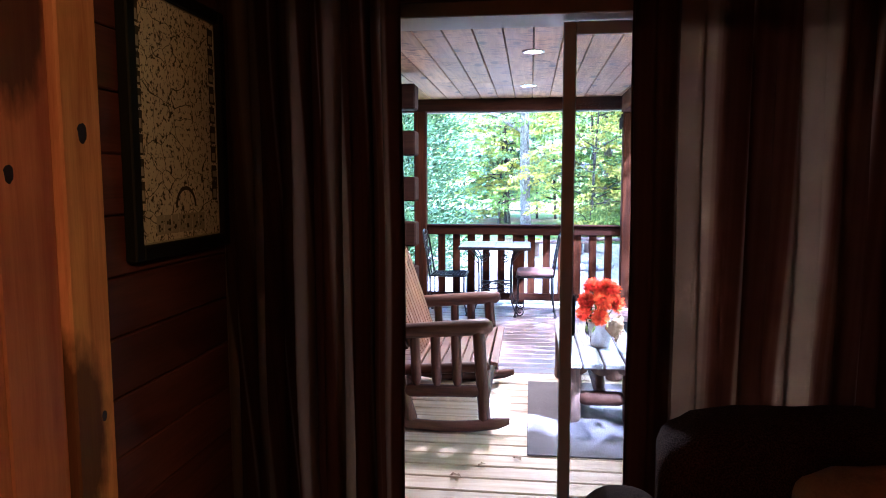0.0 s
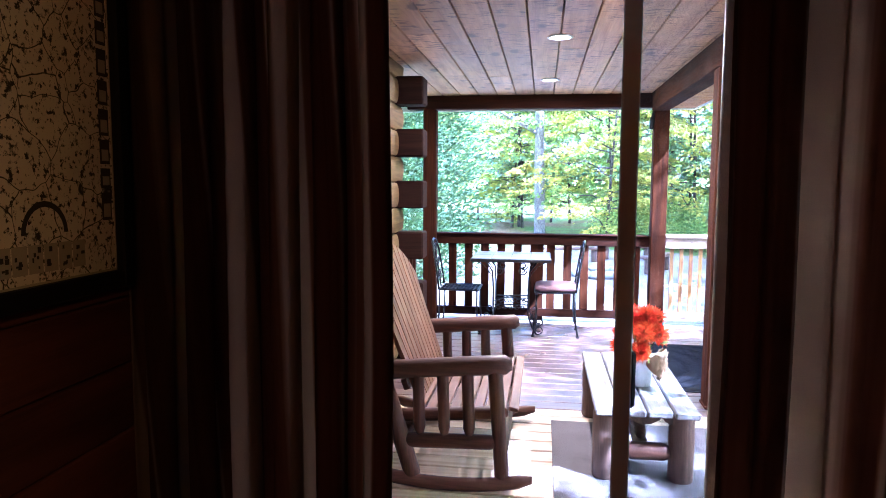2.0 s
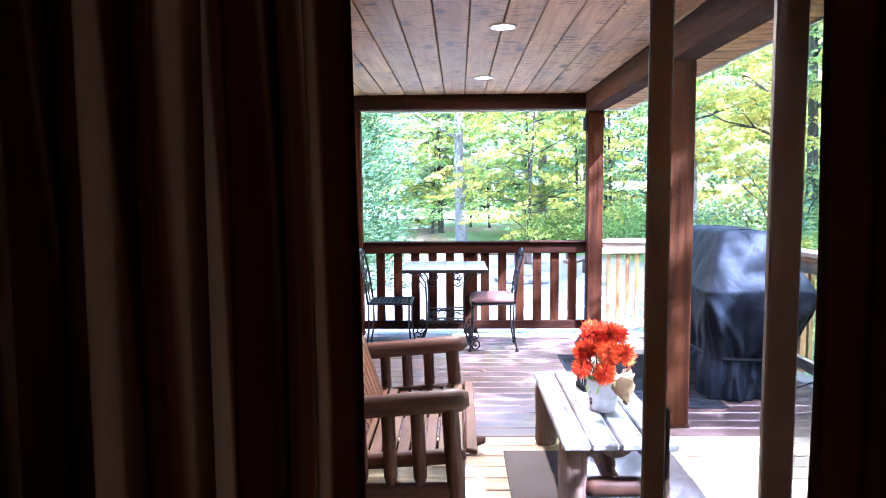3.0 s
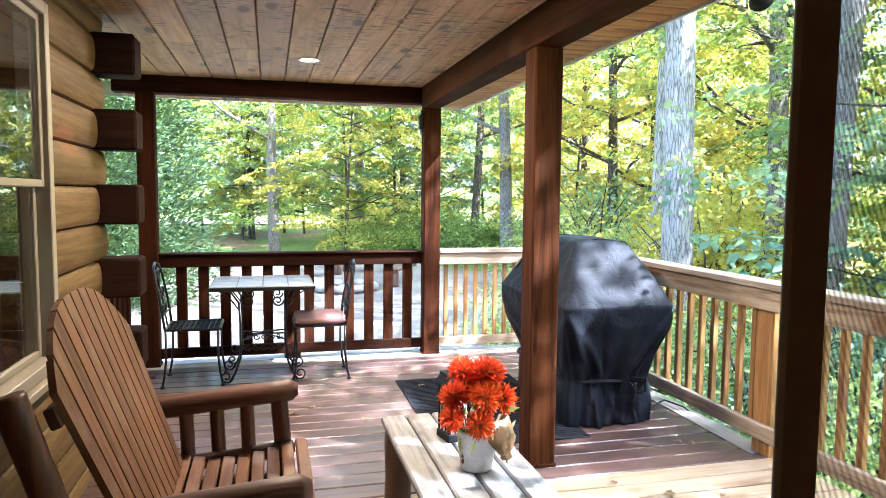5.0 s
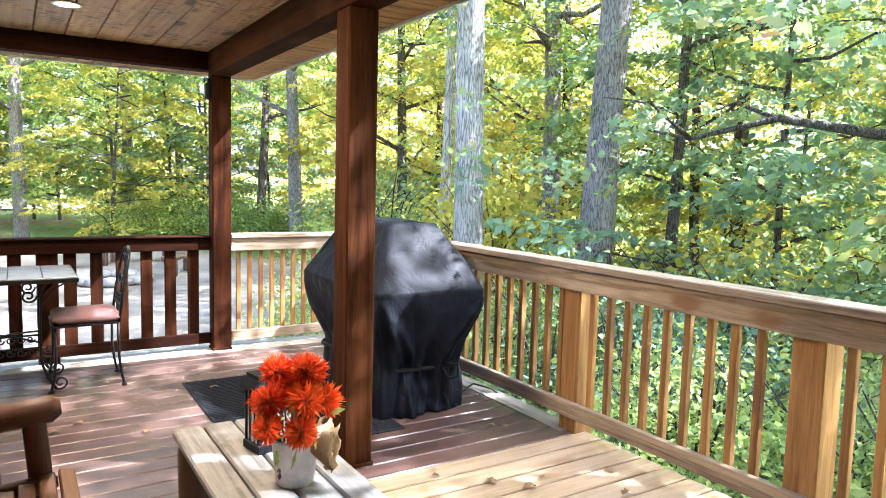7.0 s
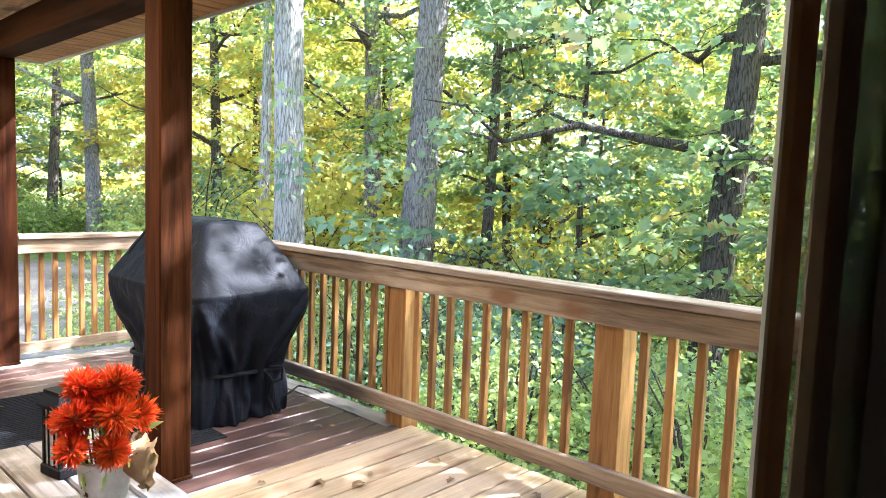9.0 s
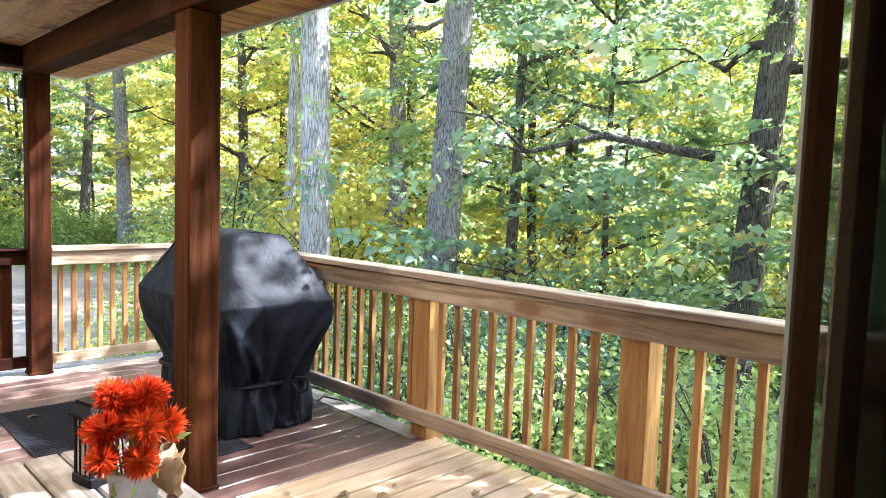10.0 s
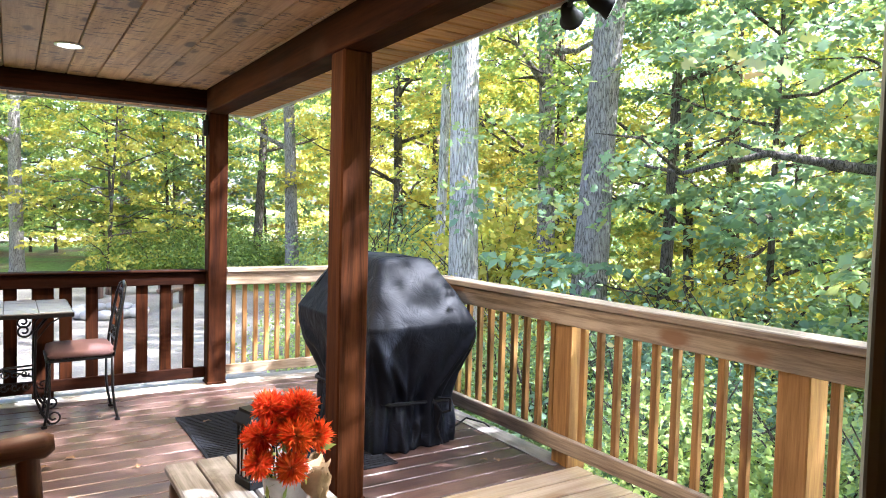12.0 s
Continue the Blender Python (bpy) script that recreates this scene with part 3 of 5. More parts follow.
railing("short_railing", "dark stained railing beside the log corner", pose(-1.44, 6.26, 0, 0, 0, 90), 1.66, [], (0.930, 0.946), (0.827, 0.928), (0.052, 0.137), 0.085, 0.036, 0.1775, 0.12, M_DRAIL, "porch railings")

# ---- recessed lamps and flood light ----


def recessed_lamp(x, y):
    t = thing("recessed_lamp", x, y, 2.400, "lit round recessed lamp in the pine ceiling", "ceiling lamp", "porch ceiling lamps")
    bm = bmesh.new()
    fr = [[(math.cos(a) * r, math.sin(a) * r, z) for a in [2 * math.pi * k / 24 for k in range(24)]] for r, z in ((0.082, -0.001), (0.082, -0.007), (0.066, -0.010), (0.060, 0.0), (0.056, 0.012))]
    rings(bm, fr, fr, close=False)
    part("trim_ring", bm, M_WHITE, t, "white trim ring", True)
    bm = bmesh.new()
    bmesh.ops.create_circle(bm, cap_ends=True, segments=24, radius=0.0595, matrix=pose(0, 0, -0.002))
    bmesh.ops.reverse_faces(bm, faces=bm.faces)
    part("lens", bm, M_LENS, t, "glowing warm lens")


recessed_lamp(-0.055, 5.13)
recessed_lamp(-0.10, 6.92)
for y in (5.13, 6.92):
    lamp("ceiling_lamp_light", "AREA", 6.5, (1.0, 0.72, 0.42), pose(-0.08, y, 2.385), 0.11)


def flood_light():
    t = thing("flood_light", 1.43, 4.20, 2.303, "black twin-head flood light under the eave", "flood light")
    t.scale = (0.8, 0.8, 0.8)
    bm = bmesh.new()
    tube(bm, [(0, 0, 0), (0, 0, -0.03)], 0.05, 16)
    part("base", bm, M_BLACK, t)
    for s, tilt in ((1, 0.5), (-1, -0.2)):
        bm = bmesh.new()
        tube(bm, [(0, 0.02 * s, -0.025), (0.01, 0.06 * s, -0.045), (0.03, 0.08 * s, -0.05)], 0.012, 8)
        arm = part("arm", bm, M_BLACK, t)
        way = Vector((0.75, 0.5 * s, -0.35 + 0.1 * tilt)).normalized()
        p = Vector((0.03, 0.09 * s, -0.055))
        bm = bmesh.new()
        tube(bm, [p - way * 0.03, p - way * 0.01, p + way * 0.05, p + way * 0.09], [0.02, 0.035, 0.045, 0.062], 16)
        head = part("head", bm, M_BLACK, arm, smooth=True)
        bm = bmesh.new()
        tube(bm, [p + way * 0.089, p + way * 0.094], [0.052, 0.05], 16)
        part("lens", bm, M_FROST, head)


flood_light()
fx = thing("bracket_speaker", 0.955, 8.0, 2.04, "small black outdoor fixture on the porch post", "fixture")
part("body", boxed(-0.03, 0.008, -0.03, 0.03, 0.0, 0.13, bevel=0.01), M_BLACK, fx)
part("bracket", boxed(-0.012, 0.010, -0.012, 0.012, 0.13, 0.17, bevel=0.003), M_BLACK, fx)

# ---- the room: door wall, sliding door, side wall, closing walls ----
IN_Y, OUT_Y = 2.31, 2.50
DOOR_X0, DOOR_X1, DOOR_Z = -0.74, 1.30, 2.055
wall_s = setting("wall_door", "inner pine wall round the sliding door")
part("wall_panel", boxed(-4.6, DOOR_X0, IN_Y, OUT_Y - 0.002, -0.2, 2.46), M_PINE_SHADED, wall_s)
part("wall_panel", boxed(DOOR_X1, 1.85, IN_Y, OUT_Y - 0.002, -0.2, 2.46), M_PINE_SHADED, wall_s)
part("wall_panel", boxed(DOOR_X0, DOOR_X1, IN_Y, OUT_Y - 0.002, DOOR_Z, 2.46), M_PINE_SHADED, wall_s)
door = setting("door_1", "sliding glass patio door standing half open")
bm = bmesh.new()
box(bm, DOOR_X0, DOOR_X0 + 0.035, IN_Y + 0.012, OUT_Y + 0.02, 0.0, DOOR_Z, 0.004)
box(bm, DOOR_X1 - 0.035, DOOR_X1, IN_Y + 0.012, OUT_Y + 0.02, 0.0, DOOR_Z, 0.004)
box(bm, DOOR_X0 + 0.035, DOOR_X1 - 0.035, IN_Y + 0.012, OUT_Y + 0.02, DOOR_Z - 0.05, DOOR_Z, 0.004)
box(bm, DOOR_X0 + 0.035, DOOR_X1 - 0.035, IN_Y + 0.012, OUT_Y + 0.02, -0.02, 0.02, 0.004)
part("door_frame", bm, M_VINYL, door)


def door_panel(name, x0, x1, y, s, t, material, screen=False):
    bm = bmesh.new()
    z0, z1 = 0.03, DOOR_Z - 0.055
    box(bm, x0, x0 + s, y - t, y + t, z0, z1, 0.004)
    box(bm, x1 - s, x1, y - t, y + t, z0, z1, 0.004)
    box(bm, x0 + s, x1 - s, y - t, y + t, z0, z0 + 0.08, 0.004)
    box(bm, x0 + s, x1 - s, y - t, y + t, z1 - 0.045, z1, 0.004)
    p = part(name, bm, material, door)
    if screen:
        # insect mesh: upright wires, thin and close
        bm = bmesh.new()
        n = int((x1 - x0 - 2 * s) / 0.0013)
        for k in range(n):
            x = x0 + s + 0.0013 * (k + 0.5)
            q = [bm.verts.new((x + a * 0.00010, y + b * 0.00010, z)) for z in (z0 + 0.08, z1 - 0.045) for a, b in ((-1, -1), (1, -1), (1, 1), (-1, 1))]
            for i in range(4):
                bm.faces.new((q[i], q[(i + 1) % 4], q[4 + (i + 1) % 4], q[4 + i]))
        tagged(part("screen_mesh", bm, M_BLACK, p, "dark insect screen mesh"), kind="stuff")
    for dy in (() if screen else (-t * 0.45, t * 0.45)):
        g = part("pane", boxed(x0 + s, x1 - s, y + dy - 0.0015, y + dy + 0.0015, z0 + 0.08, z1 - 0.045), M_GLASS, p)
        g.visible_shadow = False
    if screen:
        bm = boxed(x0 + s * 0.45, x0 + s + 0.012, y + t, y + t + 0.03, 0.90, 1.05, bevel=0.008)
        part("door_handle", bm, M_BLACK, p, "black pull handle")
    return p


door_panel("sliding_panel", 0.041, 0.99, 2.423, 0.045, 0.005, M_GREYVINYL, True)
door_panel("fixed_panel", 0.286, DOOR_X1 - 0.037, 2.460, 0.062, 0.010, M_CREAM)

LEFT_X = -1.0
wall_w = setting("wall_side", "pine side wall of the room, darkened as in shade")
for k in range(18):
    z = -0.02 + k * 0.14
    part("wall_board", boxed(LEFT_X - 0.02, LEFT_X - 0.001 * (k % 3), 1.350, IN_Y, z, z + 0.137, bevel=0.004), M_PINE_SHADED, wall_w)
part("wall_core", boxed(LEFT_X - 0.12, LEFT_X - 0.021, -2.6, IN_Y, -0.2, 2.46), M_PINE_SHADED, wall_w)
tagged(part("trim", boxed(LEFT_X - 0.02, LEFT_X + 0.022, 1.222, 1.349, 0.0, 2.2, bevel=0.005), M_PINE_TRIM), "light knotty pine door casing", kind="structure")


def knot(name, y, z, r, x, parent):
    """A dark knot with a rough rim, level with the board's face."""
    bm = bmesh.new()
    ring = [(x, y + r * 0.7 * math.cos(a) * (1 + 0.25 * noise.noise(Vector((math.cos(a) * 2, math.sin(a) * 2, z)))), z + r * math.sin(a) * (1 + 0.25 * noise.noise(Vector((math.cos(a) * 2, math.sin(a) * 2, z + 4))))) for a in [2 * math.pi * k / 18 for k in range(18)]]
    bm.faces.new([bm.verts.new(p) for p in ring])
    return part(name, bm, M_KNOT, parent, "dark brown knot")


M_KNOT = plain("knot_wood", (0.020, 0.008, 0.004), 0.6, 0.0, 0.4, 30.0, 0.4)
casing = bpy.data.objects["trim"]
for y, z, r in ((1.285, 1.555, 0.022), (1.31, 0.95, 0.012), (1.27, 2.02, 0.014)):
    knot("knot", y, z, r, LEFT_X + 0.0226, casing)
pd = setting("door_2", "orange knotty pine plank door")
for k in range(5):
    y1 = 1.218 - k * 0.155
    part("door_plank", boxed(LEFT_X - 0.02, LEFT_X + 0.004, y1 - 0.153, y1, 0.01, 2.1, bevel=0.004), M_PINE_DOOR, pd)
for y, z, r in ((1.10, 1.47, 0.018), (1.14, 0.72, 0.014), (1.02, 1.85, 0.016)):
    knot("knot", y, z, r, LEFT_X + 0.0046, pd)
part("door_plank", boxed(LEFT_X - 0.02, LEFT_X + 0.002, -2.5, 0.45, 0.01, 2.44, bevel=0.004), M_PINE_DOOR, pd)
tagged(part("floor", boxed(-1.1, 1.85, -2.6, IN_Y + 0.02, -0.25, -0.005), M_ROOMFLOOR), "dim wooden room floor", kind="structure")
tagged(part("ceiling", boxed(-1.1, 1.85, -2.6, 2.5, 2.465, 2.56), M_PLASTER), "room ceiling", kind="structure")
tagged(part("wall_south", boxed(-1.1, 1.85, -2.72, -2.6, -0.2, 2.56), M_PLASTER), kind="structure")
# Unseen slab added behind the start, to keep lamp light off the curtains.
tagged(part("wall_partition", boxed(0.42, 1.85, -0.66, -0.60, -0.005, 2.465), M_PLASTER), kind="structure")
tagged(part("wall_east", boxed(1.85, 1.97, -2.6, 2.5, -0.2, 2.56), M_PLASTER), kind="structure")

# ---- curtains ----


def curtain(label, x0, x1, y, z0, z1, folds, depth, seed, lead):
    """A hanging cloth in deep uneven folds; u runs along the cloth."""
    t = thing("curtain", (x0 + x1) / 2, y, 0.0, label, "curtain", "door curtains")
    nu, nv = folds * 12, 24
    rg = random.Random(seed)
    ph = [rg.uniform(-0.5, 0.5) for _ in range(folds + 2)]
    verts, faces, us = [], [], []
    for j in range(nv + 1):
        v = j / nv
        z = z1 + (z0 - z1) * v
        run = 0.0
        px = py = None
        for i in range(nu + 1):
            u = i / nu
            a = u * folds
            k = int(a)
            swell = (0.65 + 0.5 * abs(ph[k])) * (0.7 + 0.3 * v)
            yy = depth * swell * math.sin(2 * math.pi * (a + 0.12 * ph[k])) + 0.012 * noise.noise(Vector((u * 9, v * 2.5, seed)))
            xx = x0 + (x1 - x0) * u + 0.016 * math.sin(4 * math.pi * a + seed) - (x0 + x1) / 2
            xx += 0.010 * noise.noise(Vector((u * 5, v * 3.0, seed + 7)))
            if px is not None:
                run += math.hypot(xx - px, yy - py)
            px, py = xx, yy
            verts.append((xx, yy, z))
            us.append((run * 0.5 + 0.12, v) if lead > 0 else (-run, v))
    w = nu + 1
    if lead == 0:
        # count from the free edge, so that a beige band lies there
        us = [(3.13 + u - us[(j + 1) * w - 1][0], v) for j in range(nv + 1) for u, v in us[j * w:(j + 1) * w]]
    for j in range(nv):
        for i in range(nu):
            faces.append((j * w + i, j * w + i + 1, (j + 1) * w + i + 1, (j + 1) * w + i))
    me = bpy.data.meshes.new("cloth")
    me.from_pydata(verts, [], faces)
    uv = me.uv_layers.new()
    for lp in me.loops:
        uv.data[lp.index].uv = us[lp.vertex_index]
    me.polygons.foreach_set("use_smooth", [True] * len(me.polygons))
    me.materials.append(M_CURTAIN)
    ob = new("cloth", me)
    ob.parent = t
    so = ob.modifiers.new("cloth_thickness", "SOLIDIFY")
    so.thickness = 0.003
    bm = bmesh.new()
    tube(bm, [(x0 - (x0 + x1) / 2 - 0.04, 0, z1 + 0.02), (x1 - (x0 + x1) / 2 + 0.04, 0, z1 + 0.02)], 0.014, 10)
    part("rod", bm, M_BLACK, t)
    return t


curtain("brown and beige striped curtain drawn beside the door", -0.997, -0.445, 1.965, 0.03, 2.30, 6, 0.042, 3.0, 0)
curtain("brown and beige striped curtain hanging behind the sofa", 0.232, 1.75, 2.185, 0.03, 2.30, 11, 0.036, 8.0, 1)

# ---- framed map on the side wall ----


def framed_map():
    y0, y1, z0, z1 = 1.478, 1.905, 1.303, 1.908
    t = thing("framed_map", LEFT_X + 0.004, (y0 + y1) / 2, (z0 + z1) / 2, "old printed picture map in a black frame on the wall", "map")
    hy, hz, f = (y1 - y0) / 2, (z1 - z0) / 2, 0.036
    bm = bmesh.new()
    box(bm, 0, 0.030, -hy - f, -hy, -hz - f, hz + f, 0.004)
    box(bm, 0, 0.030, hy, hy + f, -hz - f, hz + f, 0.004)
    box(bm, 0, 0.030, -hy, hy, -hz - f, -hz, 0.004)
    box(bm, 0, 0.030, -hy, hy, hz, hz + f, 0.004)
    part("frame", bm, M_BLACK, t, "black wooden frame")
    sheet = part("sheet", boxed(0.001, 0.012, -hy, hy, -hz, hz), M_MAP, t, "yellowed map with ink drawings")
    ink = plain("map_ink", (0.035, 0.03, 0.026), 0.7, 0.0, 0.3, 40.0)
    pale = plain("map_paper", (0.42, 0.40, 0.30), 0.7, 0.0, 0.1, 30.0)
    bm = bmesh.new()
    for a, b, c, d in ((-hy, -hy + 0.003, -hz, hz), (hy - 0.003, hy, -hz, hz), (-hy, hy, -hz, -hz + 0.004), (-hy, hy, hz - 0.004, hz)):
        box(bm, 0.012, 0.0132, a, b, c, d)
    part("border", bm, pale, sheet, "pale border line")
    rg = random.Random(4)
    bm, bp = bmesh.new(), bmesh.new()
    for k in range(7):
        y = -hy + 0.085 + k * 0.036
        box(bp, 0.012, 0.0130, y, y + 0.032, -hz + 0.02, -hz + 0.068)
        for _ in range(5):
            yy, zz = y + rg.uniform(0.004, 0.022), -hz + rg.uniform(0.024, 0.056)
            box(bm, 0.0131, 0.0136, yy, yy + rg.uniform(0.003, 0.009), zz, zz + rg.uniform(0.003, 0.010))
    for side in (-1, 1):
        z = -hz + 0.10
        while z < hz - 0.05:
            h = rg.uniform(0.03, 0.055)
            y = side * (hy - 0.024)
            box(bm, 0.0120, 0.0130, y - 0.014, y + 0.014, z, z + h)
            box(bp, 0.0130, 0.0134, y - 0.010, y + 0.010, z + 0.006, z + h * 0.6)
            z += h + 0.008
    for k in range(12):
        a0, a1 = math.pi * k / 12, math.pi * (k + 1) / 12
        p = [(0.0134, r * math.cos(a) + 0.02, -hz + 0.085 + r * math.sin(a)) for r, a in ((0.046, a0), (0.056, a0), (0.056, a1), (0.046, a1))]
        bm.faces.new([bm.verts.new(q) for q in p])
    tagged(part("drawing", bm, ink, sheet, "ink drawings and arch"), kind="stuff")
    tagged(part("panel_strip", bp, pale, sheet, "strip of small picture panels"), kind="stuff")


framed_map()

# ---- sofa and pillow ----
def tweed():
    w = Nodes("dark_tweed", 0.95, 0.0, 0.1)
    v = w.coords()
    a, b = w.noise(v, 260.0, 2.0), w.noise(v, 6.0)
    w.base(w.ramp(w.math("ADD", w.math("MULTIPLY", a, 0.8), w.math("MULTIPLY", b, 0.2)), [(0.4, (0.020, 0.014, 0.012)), (0.66, (0.12, 0.085, 0.07))]))
    w.bump(a, 0.9, 0.006)
    return w.mat


M_TWEED = tweed()


def puffed(x0, x1, y0, y1, z0, z1, r, puff=0.0, seed=0, wave=0.01, n=10):
    """A stuffed block: a rounded box whose faces swell and ripple."""
    bm = bmesh.new()
    bmesh.ops.create_cube(bm, size=2.0)
    bmesh.ops.subdivide_edges(bm, edges=bm.edges, cuts=n, use_grid_fill=True)
    c = Vector(((x0 + x1) / 2, (y0 + y1) / 2, (z0 + z1) / 2))
    h = Vector(((x1 - x0) / 2, (y1 - y0) / 2, (z1 - z0) / 2))
    for v in bm.verts:
        p = v.co.copy()
        q = Vector((p.x * h.x, p.y * h.y, p.z * h.z))
        inner = Vector([max(-hh + r, min(hh - r, qq)) for qq, hh in zip(q, h)])
        d = q - inner
        q = inner + d.normalized() * r if d.length > 1e-6 else q
        swell = (1 - p.x ** 2) * (1 - p.y ** 2) + (1 - p.y ** 2) * (1 - p.z ** 2) + (1 - p.x ** 2) * (1 - p.z ** 2)
        q += q.normalized() * puff * swell
        q += v.co.normalized() * wave * noise.noise(Vector((q.x * 5 + seed, q.y * 5, q.z * 5)))
        v.co = c + q
    return bm


def sofa():
    t = thing("sofa", 0.9, 1.75, 0.0, "dark brown tweed sofa with loose back cushions", "sofa")
    part("base", puffed(-0.62, 0.85, -0.80, 0.22, 0.06, 0.40, 0.05), M_TWEED, t, smooth=True)
    for k in range(2):
        part("seat_cushion", puffed(-0.60 + k * 0.7, 0.08 + k * 0.7, -0.82, -0.02, 0.40, 0.55, 0.06, 0.02, k), M_TWEED, t, smooth=True)
    part("backrest", puffed(-0.60, 0.85, 0.02, 0.24, 0.30, 0.795, 0.09, 0.01, 3), M_TWEED, t, smooth=True)
    for k in range(2):
        part("back_cushion", puffed(-0.61 + k * 0.7, 0.09 + k * 0.7, -0.20, 0.13, 0.50, 0.865, 0.10, 0.03, 11 + k, 0.03), M_TWEED, t, smooth=True)
    part("arm", puffed(-0.84, -0.60, -0.80, 0.10, 0.06, 0.655, 0.11, 0.0, 7), M_TWEED, t, smooth=True)
    for x in (-0.76, 0.75):
        for y in (-0.72, 0.12):
            part("foot", boxed(x - 0.03, x + 0.03, y - 0.03, y + 0.03, 0.0, 0.07, bevel=0.005), M_DARK_Z, t)


sofa()
pil = thing("throw_pillow", 0.90, 1.42, 0.85, "pale grey printed throw pillow leaning on the sofa", "pillow")
M_PILLOW = plain("printed_pillow", (0.36, 0.37, 0.36), 0.9, 0.0, 0.5, 14.0, 0.3, 0.2, 160.0)
bm = puffed(-0.36, 0.36, -0.07, 0.07, -0.20, 0.0, 0.05, 0.04, 5, 0.015)
bmesh.ops.rotate(bm, verts=bm.verts, cent=(0, 0, -0.2), matrix=Matrix.Rotation(radians(-25), 3, "X"))
part("cover", bm, M_PILLOW, pil, smooth=True)

# ---- rocking chair ----


def rocking_chair():
    t = thing("rocking_chair", -0.55, 4.33, 0.0, "double-wide reddish brown log rocking chair with slatted fan back", "rocking chair")
    ya, yb = -0.50, 0.52
    # runners: bowed half-round beams
    for y in (ya - 0.02, yb):
        bm = bmesh.new()
        fr = []
        for k in range(15):
            u = -0.52 + 0.90 * k / 14
            bow = 0.28 * (u + 0.02) ** 2
            r = 0.034 if 0 < k < 14 else 0.02
            fr.append([(u, y + r * 0.75 * math.cos(a), 0.034 + bow + r * math.sin(a)) for a in [2 * math.pi * j / 10 for j in range(10)]])
        part("runner", rings(bm, fr, fr), M_ROCKER, t, smooth=True)
    for s, y in ((0, ya), (1, yb)):
        part("front_leg", pole(bmesh.new(), (0.235, y, 0.07), (0.195, y, 0.60), 0.036, tips=(False, False), seed=s), M_ROCKER_Z, t, smooth=True)
        part("back_post", pole(bmesh.new(), (-0.20, y, 0.06), (-0.475, y - 0.01 + 0.02 * s, 0.945), 0.042, tips=(False, False), seed=s + 5), M_ROCKER_Z, t, smooth=True)
        part("armrest", pole(bmesh.new(), (-0.37, y, 0.575), (0.275, y, 0.630), 0.046, 0.03, seed=s + 9), M_ROCKER, t, smooth=True)
        part("side_stretcher", pole(bmesh.new(), (-0.27, y, 0.235), (0.225, y, 0.245), 0.036, 0.05, seed=s + 12), M_ROCKER, t, smooth=True)
        part("seat_rail", pole(bmesh.new(), (-0.30, y + 0.03 - 0.06 * s, 0.345), (0.26, y + 0.03 - 0.06 * s, 0.385), 0.032, 0.03, seed=s + 15), M_ROCKER, t, smooth=True)
        for k, x in enumerate((-0.165, -0.045, 0.075)):
            part("spindle", pole(bmesh.new(), (x, y, 0.262), (x - 0.012, y, 0.572 + 0.05 * (x + 0.37) / 0.6), 0.029, 0.045, seed=20 + k + s), M_ROCKER_Z, t, smooth=True)
    part("front_stretcher", pole(bmesh.new(), (0.23, ya, 0.20), (0.23, yb, 0.20), 0.03, seed=31), M_ROCKER, t, smooth=True)
    part("back_stretcher", pole(bmesh.new(), (-0.25, ya, 0.24), (-0.25, yb, 0.24), 0.03, seed=32), M_ROCKER, t, smooth=True)
    # seat slats, dipped towards the back
    for k in range(9):
        x = 0.285 - k * 0.058
        z = 0.418 - 0.05 * math.sin(math.pi * min(1, k / 8)) * 0.5 - 0.005 * k
        if k == 0:
            z -= 0.012
        bm = boxed(-0.024, 0.024, ya + 0.01, yb - 0.01, -0.011, 0.011, bevel=0.004)
        ob = part("seat_slat", bm, M_SLAT_Y, t)
        ob.matrix_basis = pose(x, 0, z, 0, 12 if k == 0 else 3, 0)
    # back slats, fanned, cut to a round top
    n = 11
    for k in range(n):
        s = (k - (n - 1) / 2) / ((n - 1) / 2)
        y0, y1 = 0.36 * s, 0.435 * s
        w0, w1 = 0.0305, 0.0372

        def rim(y):
            return 0.80 - 0.22 * abs(y / 0.475) ** 2.6

        bm = bmesh.new()
        pts = [(y0 - w0, 0.0), (y0 + w0, 0.0), (y1 + w1, rim(y1 + w1)), (y1, rim(y1)), (y1 - w1, rim(y1 - w1))]
        a = [bm.verts.new((0.010, p, q)) for p, q in pts]
        b = [bm.verts.new((-0.010, p, q)) for p, q in pts]
        bm.faces.new(a)
        bm.faces.new(b[::-1])
        for i in range(5):
            bm.faces.new((a[i], b[i], b[(i + 1) % 5], a[(i + 1) % 5]))
        bmesh.ops.recalc_face_normals(bm, faces=bm.faces)
        ob = part("back_slat", bm, M_SLAT, t)
        ob.matrix_basis = pose(-0.185, 0.01, 0.385, 0, -20, 0)
    for z, half in ((0.12, 0.44), (0.52, 0.47)):
        bm = boxed(-0.045, -0.012, -half, half, z - 0.03, z + 0.03, bevel=0.005)
        ob = part("back_rail", bm, M_ROCKER, t)
        ob.matrix_basis = pose(-0.185, 0.01, 0.385, 0, -20, 0)


rocking_chair()

# ---- coffee table with lantern and flowers ----
TAB_Z = 0.392


